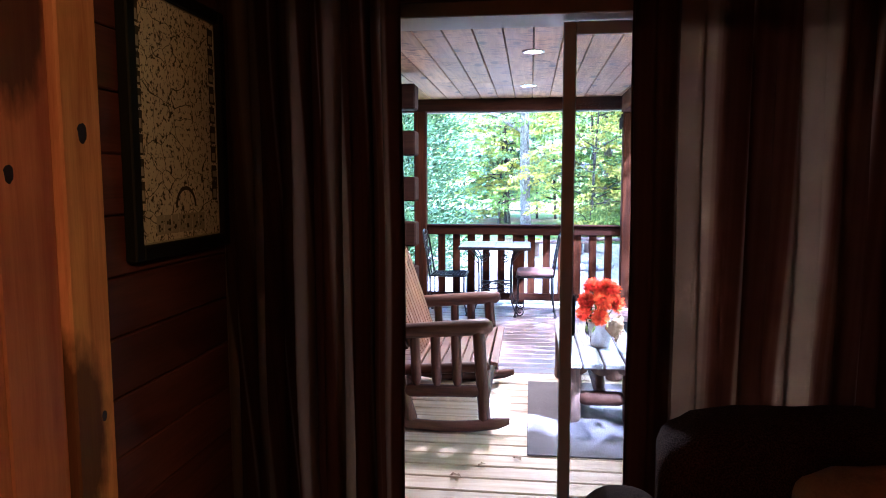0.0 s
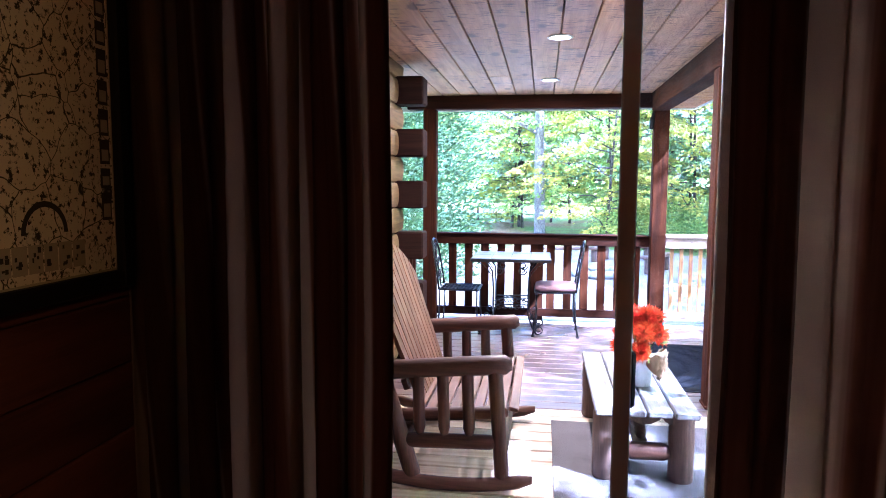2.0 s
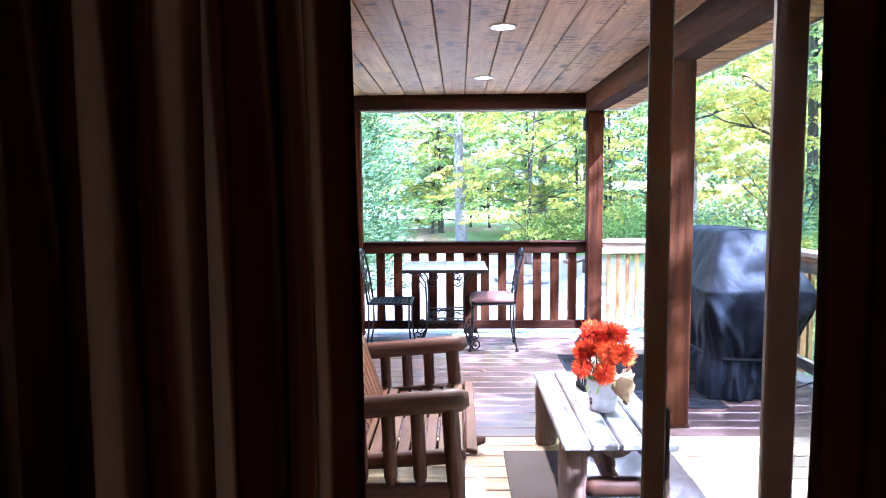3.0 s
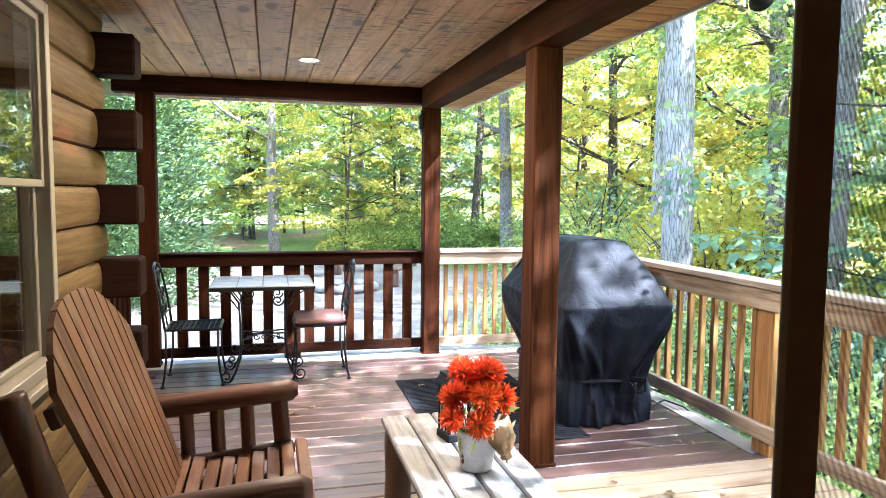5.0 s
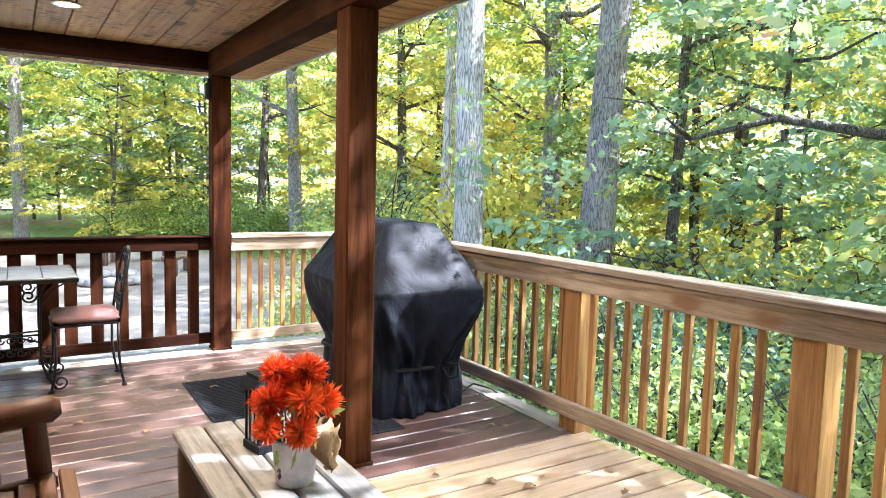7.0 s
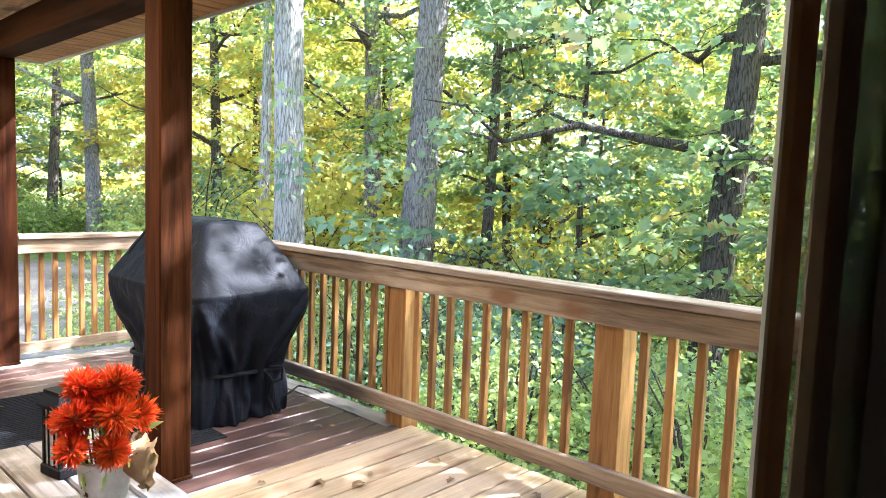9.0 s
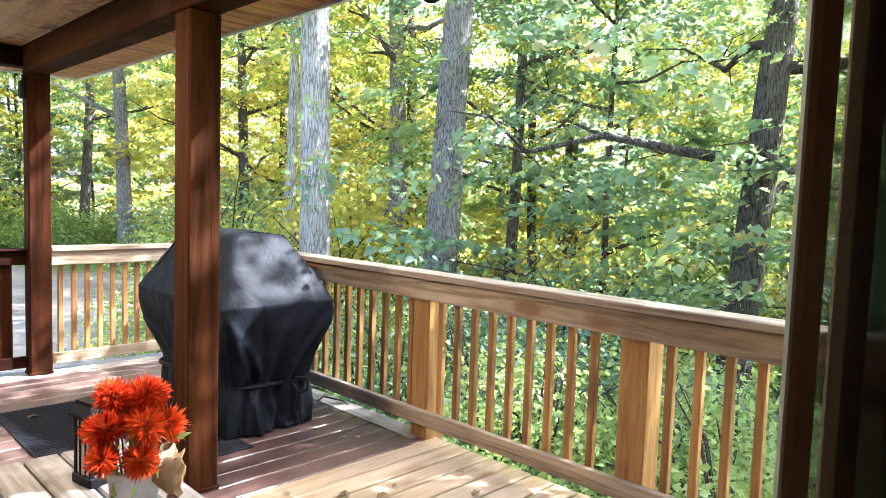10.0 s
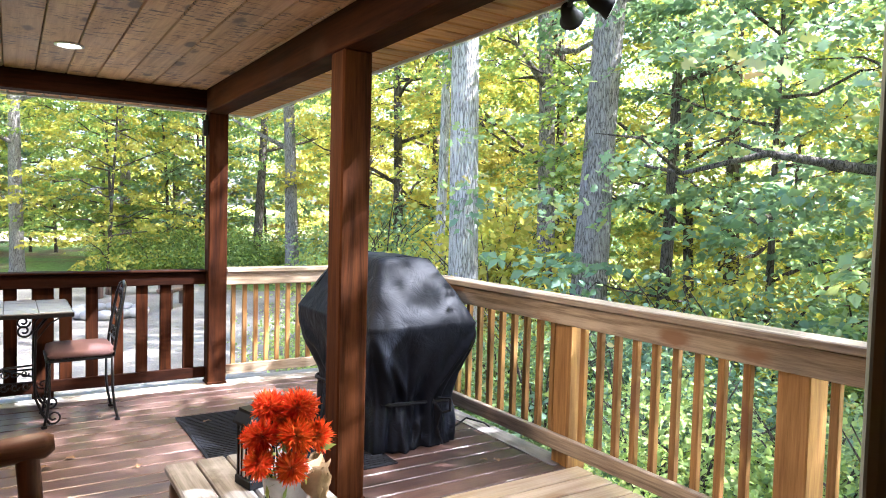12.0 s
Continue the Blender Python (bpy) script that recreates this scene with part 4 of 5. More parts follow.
def coffee_table():
    t = thing("coffee_table", 0.372, 4.545, 0.0, "weathered grey plank coffee table on log legs", "table")
    hx, hy = 0.25, 0.585
    for k in range(4):
        x = -hx + 0.0625 + k * 0.125
        ob = part("plank", boxed(-0.058, 0.058, -hy + random.uniform(-0.006, 0.006), hy + random.uniform(-0.006, 0.006), -0.034, 0.0, bevel=0.007), M_BENCH, t)
        ob.matrix_basis = pose(x, 0, TAB_Z + random.uniform(-0.001, 0.001))
    for y in (-0.46, 0.46):
        bm = bmesh.new()
        for k in range(3):
            xc = -0.155 + k * 0.155
            fr = [[(xc + 0.077 * math.cos(a), yy, TAB_Z - 0.036 + 0.06 * math.sin(a)) for a in [-math.pi * j / 8 for j in range(9)]] for yy in (y - 0.035, y + 0.035)]
            rings(bm, fr, fr)
        bmesh.ops.recalc_face_normals(bm, faces=bm.faces)
        part("scalloped_apron", bm, M_BENCH_LOG, t)
        for x in (-0.185, 0.185):
            part("leg", pole(bmesh.new(), (x, y, 0.006), (x, y, TAB_Z - 0.036), 0.062, tips=(False, False), seed=x * 9 + y), M_BENCH_LOG, t, smooth=True)
        part("cross_stretcher", pole(bmesh.new(), (-0.15, y, 0.150), (0.15, y, 0.150), 0.045, 0.05, seed=y), M_ROCKER, t, smooth=True)
    part("long_stretcher", pole(bmesh.new(), (0.0, -0.43, 0.165), (0.0, 0.43, 0.165), 0.036, 0.05, seed=4), M_BENCH_LOG, t, smooth=True)
    for s in (-1, 1):
        part("brace", pole(bmesh.new(), (0.0, s * 0.40, 0.19), (0.0, s * 0.12, TAB_Z - 0.04), 0.030, 0.04, seed=s), M_BENCH_LOG, t, smooth=True)


coffee_table()


def lantern():
    t = thing("lantern", 0.392, 4.765, TAB_Z, "black metal candle lantern with frosted panes on the table", "lantern", turn=12)
    h, w = 0.235, 0.052
    part("base", boxed(-w - 0.006, w + 0.006, -w - 0.006, w + 0.006, 0, 0.035, bevel=0.004), M_BLACK, t)
    for x in (-w + 0.006, w - 0.006):
        for y in (-w + 0.006, w - 0.006):
            part("corner_bar", boxed(x - 0.006, x + 0.006, y - 0.006, y + 0.006, 0.035, h), M_BLACK, t)
    for a in range(4):
        m = pose(0, 0, 0, 0, 0, 90 * a)
        ob = part("pane", boxed(-w + 0.012, w - 0.012, -w + 0.005, -w + 0.008, 0.035, h), M_FROST, t, "pale frosted pane")
        ob.matrix_basis = m
        for x in (-0.020, 0.014):
            ob2 = part("muntin", boxed(x, x + 0.005, -w, -w + 0.0045, 0.035, h), M_BLACK, t)
            ob2.matrix_basis = m
        ob3 = part("muntin", boxed(-w + 0.012, w - 0.012, -w + 0.0005, -w + 0.004, 0.195, 0.200), M_BLACK, t)
        ob3.matrix_basis = m
    bm = bmesh.new()
    fr = [[(sx * r, sy * r, z) for sx, sy in ((-1, -1), (1, -1), (1, 1), (-1, 1))] for r, z in ((w + 0.012, h), (w + 0.012, h + 0.010), (w - 0.004, h + 0.045), (w - 0.004, h + 0.058), (w - 0.018, h + 0.058))]
    part("cap", rings(bm, fr, fr), M_BLACK, t)


lantern()
M_PETAL = foliage("orange_red_petals", [(0.2, (0.60, 0.018, 0.004)), (0.5, (0.84, 0.056, 0.007)), (0.8, (0.92, 0.17, 0.015))], 0.2)
M_STEM = plain("flower_stem", (0.05, 0.08, 0.02), 0.7)


def flower_pot():
    px, py = 0.392, 4.425
    t = thing("flower_pot", px, py, TAB_Z, "worn whitewashed tin pail with a burlap bow on the table", "flower pot")
    prof = [(0.058, 0.0), (0.062, 0.004), (0.080, 0.150), (0.085, 0.153), (0.085, 0.163), (0.080, 0.163), (0.074, 0.120)]
    fr = [[(r * math.cos(a), r * math.sin(a), z) for a in [2 * math.pi * k / 28 for k in range(28)]] for r, z in prof]
    part("pail", rings(bmesh.new(), fr, fr), M_TIN, t, "whitewashed tin pail", True)
    bm = bmesh.new()
    rg = random.Random(2)
    for _ in range(6):
        a, z, s = rg.uniform(math.pi * 1.02, math.pi * 1.14), rg.uniform(0.02, 0.10), rg.uniform(0.004, 0.009)
        r = 0.0625 + (z - 0.004) * 0.018 / 0.146
        ring = []
        for k in range(7):
            b = 2 * math.pi * k / 7
            aa, zz = a + s * math.cos(b) / r * rg.uniform(0.5, 1.1), z + s * 1.3 * math.sin(b) * rg.uniform(0.5, 1.1)
            rr = 0.0632 + (zz - 0.004) * 0.0180 / 0.146
            ring.append(bm.verts.new((rr * math.cos(aa), rr * math.sin(aa), zz)))
        bm.faces.new(ring)
    part("rust", bm, M_RUST, t, "brown worn patches")
    bow = bmesh.new()
    for ang, ln in ((-0.45, 0.085), (0.25, 0.07), (-1.0, 0.06), (-0.7, 0.05)):
        rows = []
        for k in range(9):
            u = k / 8
            r = 0.088 + 0.055 * math.sin(math.pi * u) + 0.034 * noise.noise(Vector((u * 7, ang * 3, 2.0)))
            aa = ang + 0.5 * (u - 0.5)
            zc = 0.150 - (0.02 if ang != -0.7 else 0.09) * u
            hh = 0.022 + 0.030 * math.sin(math.pi * u)
            rows.append([((r + 0.02 * noise.noise(Vector((u * 5, s * 3.5, ang)))) * math.cos(aa + 0.1 * s), (r + 0.02 * noise.noise(Vector((u * 5, s * 3.5, ang + 5)))) * math.sin(aa + 0.1 * s), zc + hh * s + 0.016 * noise.noise(Vector((u * 6, s * 2, ang)))) for s in (-1.0, -0.7, -0.4, -0.1, 0.2, 0.5, 0.8, 1.0)])
        vs = [[bow.verts.new(p) for p in row] for row in rows]
        for r0, r1 in zip(vs, vs[1:]):
            for i in range(7):
                bow.faces.new((r0[i], r0[i + 1], r1[i + 1], r1[i]))
    part("burlap_bow", bow, M_BURLAP, t, "tan burlap bow", True)
    f = thing("flower_bunch", px - 0.008, py, TAB_Z + 0.096, "bunch of bright orange-red chrysanthemum blooms in the pail", "flowers")
    blooms = [(-0.085, -0.03, 0.205, 0.062), (-0.005, -0.085, 0.105, 0.062), (0.035, -0.02, 0.285, 0.066), (0.095, -0.045, 0.185, 0.062), (-0.045, 0.03, 0.285, 0.062), (0.015, -0.07, 0.205, 0.070), (0.085, 0.045, 0.265, 0.060), (-0.105, -0.055, 0.125, 0.056), (0.02, 0.08, 0.22, 0.06), (-0.08, 0.07, 0.17, 0.055)]
    for i, (x, y, z, r) in enumerate(blooms):
        r *= 1.06
        c = Vector((x, y, z))
        bm = bmesh.new()
        tube(bm, [(x * 0.2, y * 0.2, -0.05), (x * 0.5, y * 0.5, z * 0.5), c], 0.003, 5)
        part("stem", bm, M_STEM, f)
        bm = bmesh.new()
        axis = (c - Vector((0, 0, 0.02))).normalized()
        rg = random.Random(i)
        for k in range(620):
            zc = 1 - 1.7 * (k + 0.5) / 620
            ph = k * 2.39996
            rr = math.sqrt(max(0, 1 - zc * zc))
            side = axis.orthogonal().normalized()
            up = axis.cross(side)
            d = (axis * zc + (side * math.cos(ph) + up * math.sin(ph)) * rr + Vector((rg.uniform(-0.2, 0.2), rg.uniform(-0.2, 0.2), rg.uniform(-0.2, 0.2)))).normalized()
            ln = r * rg.uniform(0.66, 1.04)
            wv = (Matrix.Rotation(rg.uniform(0, 6.28), 3, d) @ d.orthogonal()).normalized() * 0.0036
            bend = Vector((rg.gauss(0, 0.07), rg.gauss(0, 0.07), rg.gauss(0.03, 0.07))) * ln
            a, b = c + d * r * 0.2, c + d * ln * 0.72 + bend * 0.4
            tip = c + d * ln + bend
            vs = [bm.verts.new(p) for p in (a - wv * 0.5, a + wv * 0.5, b + wv, tip, b - wv)]
            bm.faces.new(vs)
        part("bloom", bm, M_PETAL, f, "orange-red bloom")
    bm = bmesh.new()
    rg = random.Random(9)
    for _ in range(46):
        c = Vector((rg.gauss(0, 0.05), rg.gauss(-0.01, 0.05), rg.uniform(0.03, 0.17)))
        d = Vector((rg.gauss(0, 1), rg.gauss(0, 1), rg.gauss(0.2, 0.6))).normalized()
        wv = d.orthogonal().normalized() * 0.014
        bm.faces.new([bm.verts.new(p) for p in (c, c + d * 0.025 + wv, c + d * 0.06, c + d * 0.025 - wv)])
    tagged(part("greenery", bm, M_LEAF, f, "green and yellow leaves"), kind="stuff")


flower_pot()

# ---- rugs ----
rug = thing("rug", 0.395, 4.185, 0.002, "flat grey woven rug under the coffee table", "rug")
part("weave", boxed(-0.465, 0.465, -0.67, 0.68, 0.0, 0.008, bevel=0.003), M_RUG, rug)
mat_ = thing("rubber_mat", 1.02, 6.35, 0.002, "dark ribbed rubber mat under the covered grill", "mat")
part("sheet", boxed(-0.47, 0.47, -0.73, 0.75, 0.0, 0.007, bevel=0.003), M_MAT, mat_)
bm = bmesh.new()
for k in range(46):
    y = -0.70 + k * 0.0315
    box(bm, -0.45, 0.45, y, y + 0.016, 0.007, 0.0095)
part("ribs", bm, M_MAT, mat_, "raised ribs")

# ---- covered grill ----


def grill():
    t = thing("covered_grill", 1.722, 6.33, 0.0, "barbecue grill under a black vinyl cover with a tie strap", "grill")
    prof = [(0.006, 0.285, 0.535), (0.12, 0.275, 0.525), (0.24, 0.265, 0.510), (0.28, 0.255, 0.500), (0.33, 0.265, 0.510), (0.46, 0.305, 0.555), (0.62, 0.347, 0.598), (0.735, 0.372, 0.62), (0.775, 0.376, 0.625), (0.79, 0.368, 0.615), (1.125, 0.205, 0.375), (1.155, 0.185, 0.35), (1.170, 0.15, 0.31), (1.174, 0.05, 0.12)]
    full = []
    for (z0, a0, b0), (z1, a1, b1) in zip(prof, prof[1:]):
        m = max(2, int((z1 - z0) / 0.018))
        full += [(z0 + (z1 - z0) * q / m, a0 + (a1 - a0) * q / m, b0 + (b1 - b0) * q / m) for q in range(m)]
    full.append(prof[-1])
    n, rows = 232, []
    for z, a, b in full:
        c = min(0.05, a * 0.4)
        sides = [(a, -b + c, a, b - c), (a - c, b, -a + c, b), (-a, b - c, -a, -b + c), (-a + c, -b, a - c, -b)]
        low = max(0.0, min(1.0, (0.74 - z) / 0.40))
        ring = []
        for k in range(n):
            q, f = divmod(4 * k / n, 1)
            q = int(q)
            x0, y0, x1, y1 = sides[q]
            if f < 0.88:
                g = f / 0.88
                x, y = x0 + (x1 - x0) * g, y0 + (y1 - y0) * g
            else:
                # the rounded corner after this side
                th = math.pi / 2 * (q + (f - 0.88) / 0.12)
                sx, sy = ((1, 1), (-1, 1), (-1, -1), (1, -1))[q]
                x, y = sx * (a - c) + c * math.cos(th), sy * (b - c) + c * math.sin(th)
            u = q + f
            # pleats that hang from the shelf edge, pulled in by the strap
            pleat = abs(noise.noise(Vector((u * 2.3 + 0.35 * z, z * 0.9, 1.0)))) * 0.15 + abs(noise.noise(Vector((u * 6.0 - 0.5 * z, z * 1.1, 4.0)))) * 0.06
            drag = 0.0
            for corner in (0.94, 1.94, 2.94, 3.94):
                for lean in (-0.75, -0.35, 0.4, 0.8):
                    d = (u - corner + 2) % 4 - 2 - lean * (0.76 - z)
                    drag += 0.046 * math.exp(-(d / 0.045) ** 2) * min(1.0, low * 2) * (1 - 0.5 * low)
            dent = 0.018 * noise.noise(Vector((x * 3.5, y * 3.5, z * 3.5))) - 0.022 * max(0.0, 0.2 - abs(noise.noise(Vector((x * 5 + z * 4, y * 5, z * 3 + 8.0))))) + 0.005 * noise.noise(Vector((x * 11, y * 11, z * 11)))
            rr = math.hypot(x, y) or 1.0
            g = 1 + (low * (pleat - 0.03) + drag + dent) / rr
            sag = 0.014 * noise.noise(Vector((x * 4, y * 4, 2.0))) if z > 0.3 else 0.0
            ring.append((x * g, y * g, max(0.004, z + sag)))
        rows.append(ring)
    cov = part("cover", rings(bmesh.new(), rows, rows), M_COVER, t, "creased black vinyl cover", True)
    # seams over the hood, strap and loose end
    for yy in (-0.30, 0.28):
        bm = bmesh.new()
        tube(bm, [(-0.312, yy * 1.5, 0.915), (-0.255, yy * 1.25, 1.03), (-0.185, yy * 1.0, 1.155), (0.0, yy * 0.95, 1.176), (0.185, yy * 1.0, 1.155), (0.255, yy * 1.25, 1.03), (0.312, yy * 1.5, 0.915)], 0.004, 5)
        part("seam", bm, M_COVER, cov)
    bm = bmesh.new()
    pts = []
    for k in range(41):
        th = 2 * math.pi * k / 40
        c, s = math.cos(th), math.sin(th)
        pts.append((0.285 * math.copysign(abs(c) ** 0.2, c), 0.527 * math.copysign(abs(s) ** 0.3, s), 0.285 + 0.02 * math.sin(th * 2)))
    tube(bm, pts, 0.012, 6)
    part("strap", bm, M_BLACK, t, "black webbing strap")
    bm = bmesh.new()
    tube(bm, [(0.10, -0.525, 0.28), (0.11, -0.56, 0.27), (0.14, -0.57, 0.22), (0.12, -0.56, 0.12), (0.15, -0.58, 0.02)], 0.008, 6)
    tube(bm, [(0.14, -0.53, 0.30), (0.20, -0.58, 0.30), (0.21, -0.57, 0.22), (0.17, -0.53, 0.20)], 0.009, 6)
    part("strap_end", bm, M_BLACK, t)


grill()
cord = thing("power_cord", 2.02, 5.95, 0.0, "thin black cord lying along the deck edge", "cord")
bm = bmesh.new()
tube(bm, [(-0.03, -0.03, 0.03), (0.08, -0.02, 0.06), (0.2, 0.05, 0.07), (0.32, 0.0, 0.03), (0.4, -0.1, -0.05)], 0.006, 6)
part("cable", bm, M_BLACK, cord)

# ---- bistro table and chairs ----


def spiral(c, r, turns, u, v, start=0.0, n=20):
    """Points of a scroll in the plane of u and v."""
    c, u, v = Vector(c), Vector(u), Vector(v)
    return [c + (u * math.cos(start + turns * 2 * math.pi * k / n) + v * math.sin(start + turns * 2 * math.pi * k / n)) * r * (1 - 0.75 * k / n) for k in range(n + 1)]


def bistro_table():
    t = thing("bistro_table", -0.44, 7.50, 0.0, "small wrought iron bistro table with a grey tile top", "table")
    h = 0.765
    part("top_frame", boxed(-0.385, 0.385, -0.355, 0.355, h - 0.034, h - 0.004, bevel=0.004), M_IRON, t)
    for i in range(4):
        for j in range(4):
            x, y = -0.378 + i * 0.189, -0.348 + j * 0.174
            part("tile", boxed(x + 0.003, x + 0.186, y + 0.003, y + 0.171, h - 0.006, h + random.uniform(0.0, 0.002), bevel=0.002), M_TILE, t)
    for sx in (-1, 1):
        for sy in (-1, 1):
            bm = bmesh.new()
            x, y = sx * 0.17, sy * 0.20
            tube(bm, [(x * 1.5, y, h - 0.03), (x * 1.05, y, h - 0.14), (x, y, 0.45), (x, y, 0.20), (x * 1.25, y, 0.08), (x * 1.5, y, 0.012)], 0.0085, 6)
            part("leg", bm, M_IRON, t, smooth=True)
            for c, r, turns, dx in (((x * 1.62, y, 0.055), 0.05, 1.4, sx), ((x * 1.35, y, 0.19), 0.038, 1.3, sx), ((x * 0.65, y, h - 0.13), 0.045, 1.4, -sx)):
                bm = bmesh.new()
                tube(bm, spiral(c, r, turns, (dx, 0, 0), (0, 0, 1), math.pi), 0.0065, 6)
                part("scroll", bm, M_IRON, t, "curled iron scroll")
            bm = bmesh.new()
            tube(bm, [(x * 2.1, y, h - 0.03), (x * 1.5, y, h - 0.09), (x * 1.02, y, h - 0.20)], 0.006, 6)
            part("bracket", bm, M_IRON, t)
    for sy in (-1, 1):
        bm = bmesh.new()
        tube(bm, [(-0.17, sy * 0.2, 0.30), (0.17, sy * 0.2, 0.30)], 0.007, 6)
        for k in range(5):
            tube(bm, spiral((-0.12 + k * 0.06, sy * 0.2, 0.275), 0.026, 1.1, (1, 0, 0), (0, 0, -1)), 0.005, 5)
        part("stretcher", bm, M_IRON, t)
    bm = bmesh.new()
    tube(bm, [(-0.17, -0.2, 0.33), (0, 0, 0.36), (0.17, 0.2, 0.33)], 0.007, 6)
    tube(bm, [(-0.17, 0.2, 0.33), (0, 0, 0.35), (0.17, -0.2, 0.33)], 0.007, 6)
    part("cross_brace", bm, M_IRON, t)


def bistro_chair(x, y, turn, label, cushion):
    """Faces local +x."""
    t = thing("bistro_chair", x, y, 0.0, label, "chair", "bistro chairs", turn)
    h = 0.435
    bm = bmesh.new()
    ring = [(-0.19, -0.18, h), (0.19, -0.21, h), (0.20, -0.19, h), (0.20, 0.19, h), (0.19, 0.21, h), (-0.19, 0.18, h), (-0.19, -0.18, h)]
    tube(bm, ring, 0.010, 6)
    part("seat_frame", bm, M_IRON, t)
    bm = bmesh.new()
    for k in range(11):
        v = -0.17 + k * 0.034
        box(bm, -0.19, 0.20, v - 0.004, v + 0.004, h - 0.002, h + 0.003)
        box(bm, v * 1.1 - 0.004, v * 1.1 + 0.004, -0.19, 0.19, h - 0.004, h + 0.001)
    part("seat_mesh", bm, M_IRON, t, "woven iron lattice seat")
    for sx, sy in ((1, 1), (1, -1), (-1, 1), (-1, -1)):
        bm = bmesh.new()
        x0, y0 = sx * 0.185, sy * 0.19
        tube(bm, [(x0, y0, h), (x0, y0, h * 0.5), (x0 + sx * 0.012, y0, 0.10), (x0 + sx * 0.03, y0, 0.014)], 0.009, 6)
        leg = part("leg", bm, M_IRON, t, smooth=True)
        bm = bmesh.new()
        tube(bm, [(x0 + sx * 0.03, y0, 0.0), (x0 + sx * 0.03, y0, 0.016)], 0.018, 10)
        part("foot", bm, M_IRON, leg)
    for sy in (-1, 1):
        bm = bmesh.new()
        tube(bm, [(-0.19, sy * 0.18, h), (-0.215, sy * 0.185, 0.62), (-0.25, sy * 0.17, 0.82), (-0.268, sy * 0.12, 0.90), (-0.275, 0.0, 0.925)], 0.010, 6)
        part("back_bar", bm, M_IRON, t, smooth=True)
        for c, r, s1, s2 in (((-0.262, sy * 0.055, 0.83), 0.05, sy, 1), ((-0.235, sy * 0.075, 0.70), 0.055, -sy, -1), ((-0.215, sy * 0.06, 0.57), 0.045, sy, 1)):
            bm = bmesh.new()
            tube(bm, spiral(c, r, 1.3, (0, s1, 0), (0, 0, s2)), 0.007, 6)
            part("back_scroll", bm, M_IRON, t, "curled iron scroll")
    bm = bmesh.new()
    tube(bm, [(-0.275, 0, 0.925), (-0.255, 0, 0.78), (-0.22, 0, 0.60), (-0.195, 0, h)], 0.007, 6)
    tube(bm, [(-0.205, -0.18, 0.54), (-0.205, 0.18, 0.54)], 0.007, 6)
    part("back_centre", bm, M_IRON, t)
    if cushion:
        c = thing("seat_cushion", x, y, h + 0.006, "mauve padded cushion on the iron chair", "cushion", turn=turn)
        pad = puffed(-0.195, 0.195, -0.20, 0.20, 0.0, 0.062, 0.028, 0.008, 3, 0.006, 8)
        part("pad", pad, M_CUSHION, c, smooth=True)
        bm = bmesh.new()
        tube(bm, [(-0.19, -0.195, 0.028), (0.19, -0.195, 0.028), (0.195, 0.195, 0.028), (-0.19, 0.195, 0.028), (-0.19, -0.195, 0.028)], 0.006, 6)
        part("piping", bm, M_CUSHION, c)


bistro_table()
bistro_chair(-0.955, 7.46, 0, "black wrought iron chair with a bare lattice seat", False)
bistro_chair(-0.005, 7.44, 180, "black wrought iron chair with a cushion", True)

# ---- fallen leaves on the deck ----
M_DEAD = foliage("dead_leaves", [(0.2, (0.10, 0.055, 0.03)), (0.8, (0.28, 0.17, 0.08))], 0.1)
rg = random.Random(12)
for x, y in ((-0.12, 6.55), (0.20, 6.25), (-0.25, 6.45), (0.30, 5.75), (-0.30, 3.35), (-0.12, 3.45), (-0.42, 3.20), (1.95, 5.42), (2.02, 5.38), (1.75, 4.72), (1.62, 4.66), (1.50, 4.80), (1.98, 4.40), (2.1, 4.62), (1.3, 4.98), (0.95, 6.9), (1.8, 4.2), (1.55, 4.15), (2.15, 4.02), (0.72, 6.9)):
    d = thing("fallen_leaf", x, y, 0.006, "small curled brown fallen leaf on the boards", "leaf", "fallen leaves", rg.uniform(0, 360))
    s = rg.uniform(0.018, 0.038)
    bm = bmesh.new()
    mid = [bm.verts.new((u * s, 0, 0.3 * s * (1 - u * u))) for u in (-1, -0.3, 0.4, 1)]
    for sd in (-1, 1):
        edge = [bm.verts.new((u * s, sd * w * s, 0.3 * s + 0.25 * s * rg.random())) for u, w in ((-0.5, 0.6), (0.1, 0.35), (0.5, 0.6))]
        bm.faces.new((mid[0], edge[0], mid[1]))
        bm.faces.new((mid[1], edge[0], edge[1], mid[2]))
        bm.faces.new((mid[2], edge[1], edge[2], mid[3]))
    part("blade", bm, M_DEAD, d)

# ---- ground ----


def step(a, b, x):
    u = max(0.0, min(1.0, (x - a) / (b - a)))
    return u * u * (3 - 2 * u)


def land(x, y):
    """Height of the ground: a yard behind the porch, a hollow on the wooded side."""
    r = math.hypot(x, y)
    z = -0.75 - 1.3 * step(2.6, 9.0, x) * step(16, 8, y - 0.3 * x) + 0.9 * step(14, 60, r) + 2.5 * step(40, 140, r)
    z += 0.10 * noise.noise(Vector((x * 0.25, y * 0.25, 0))) * step(3, 10, r)
    return z


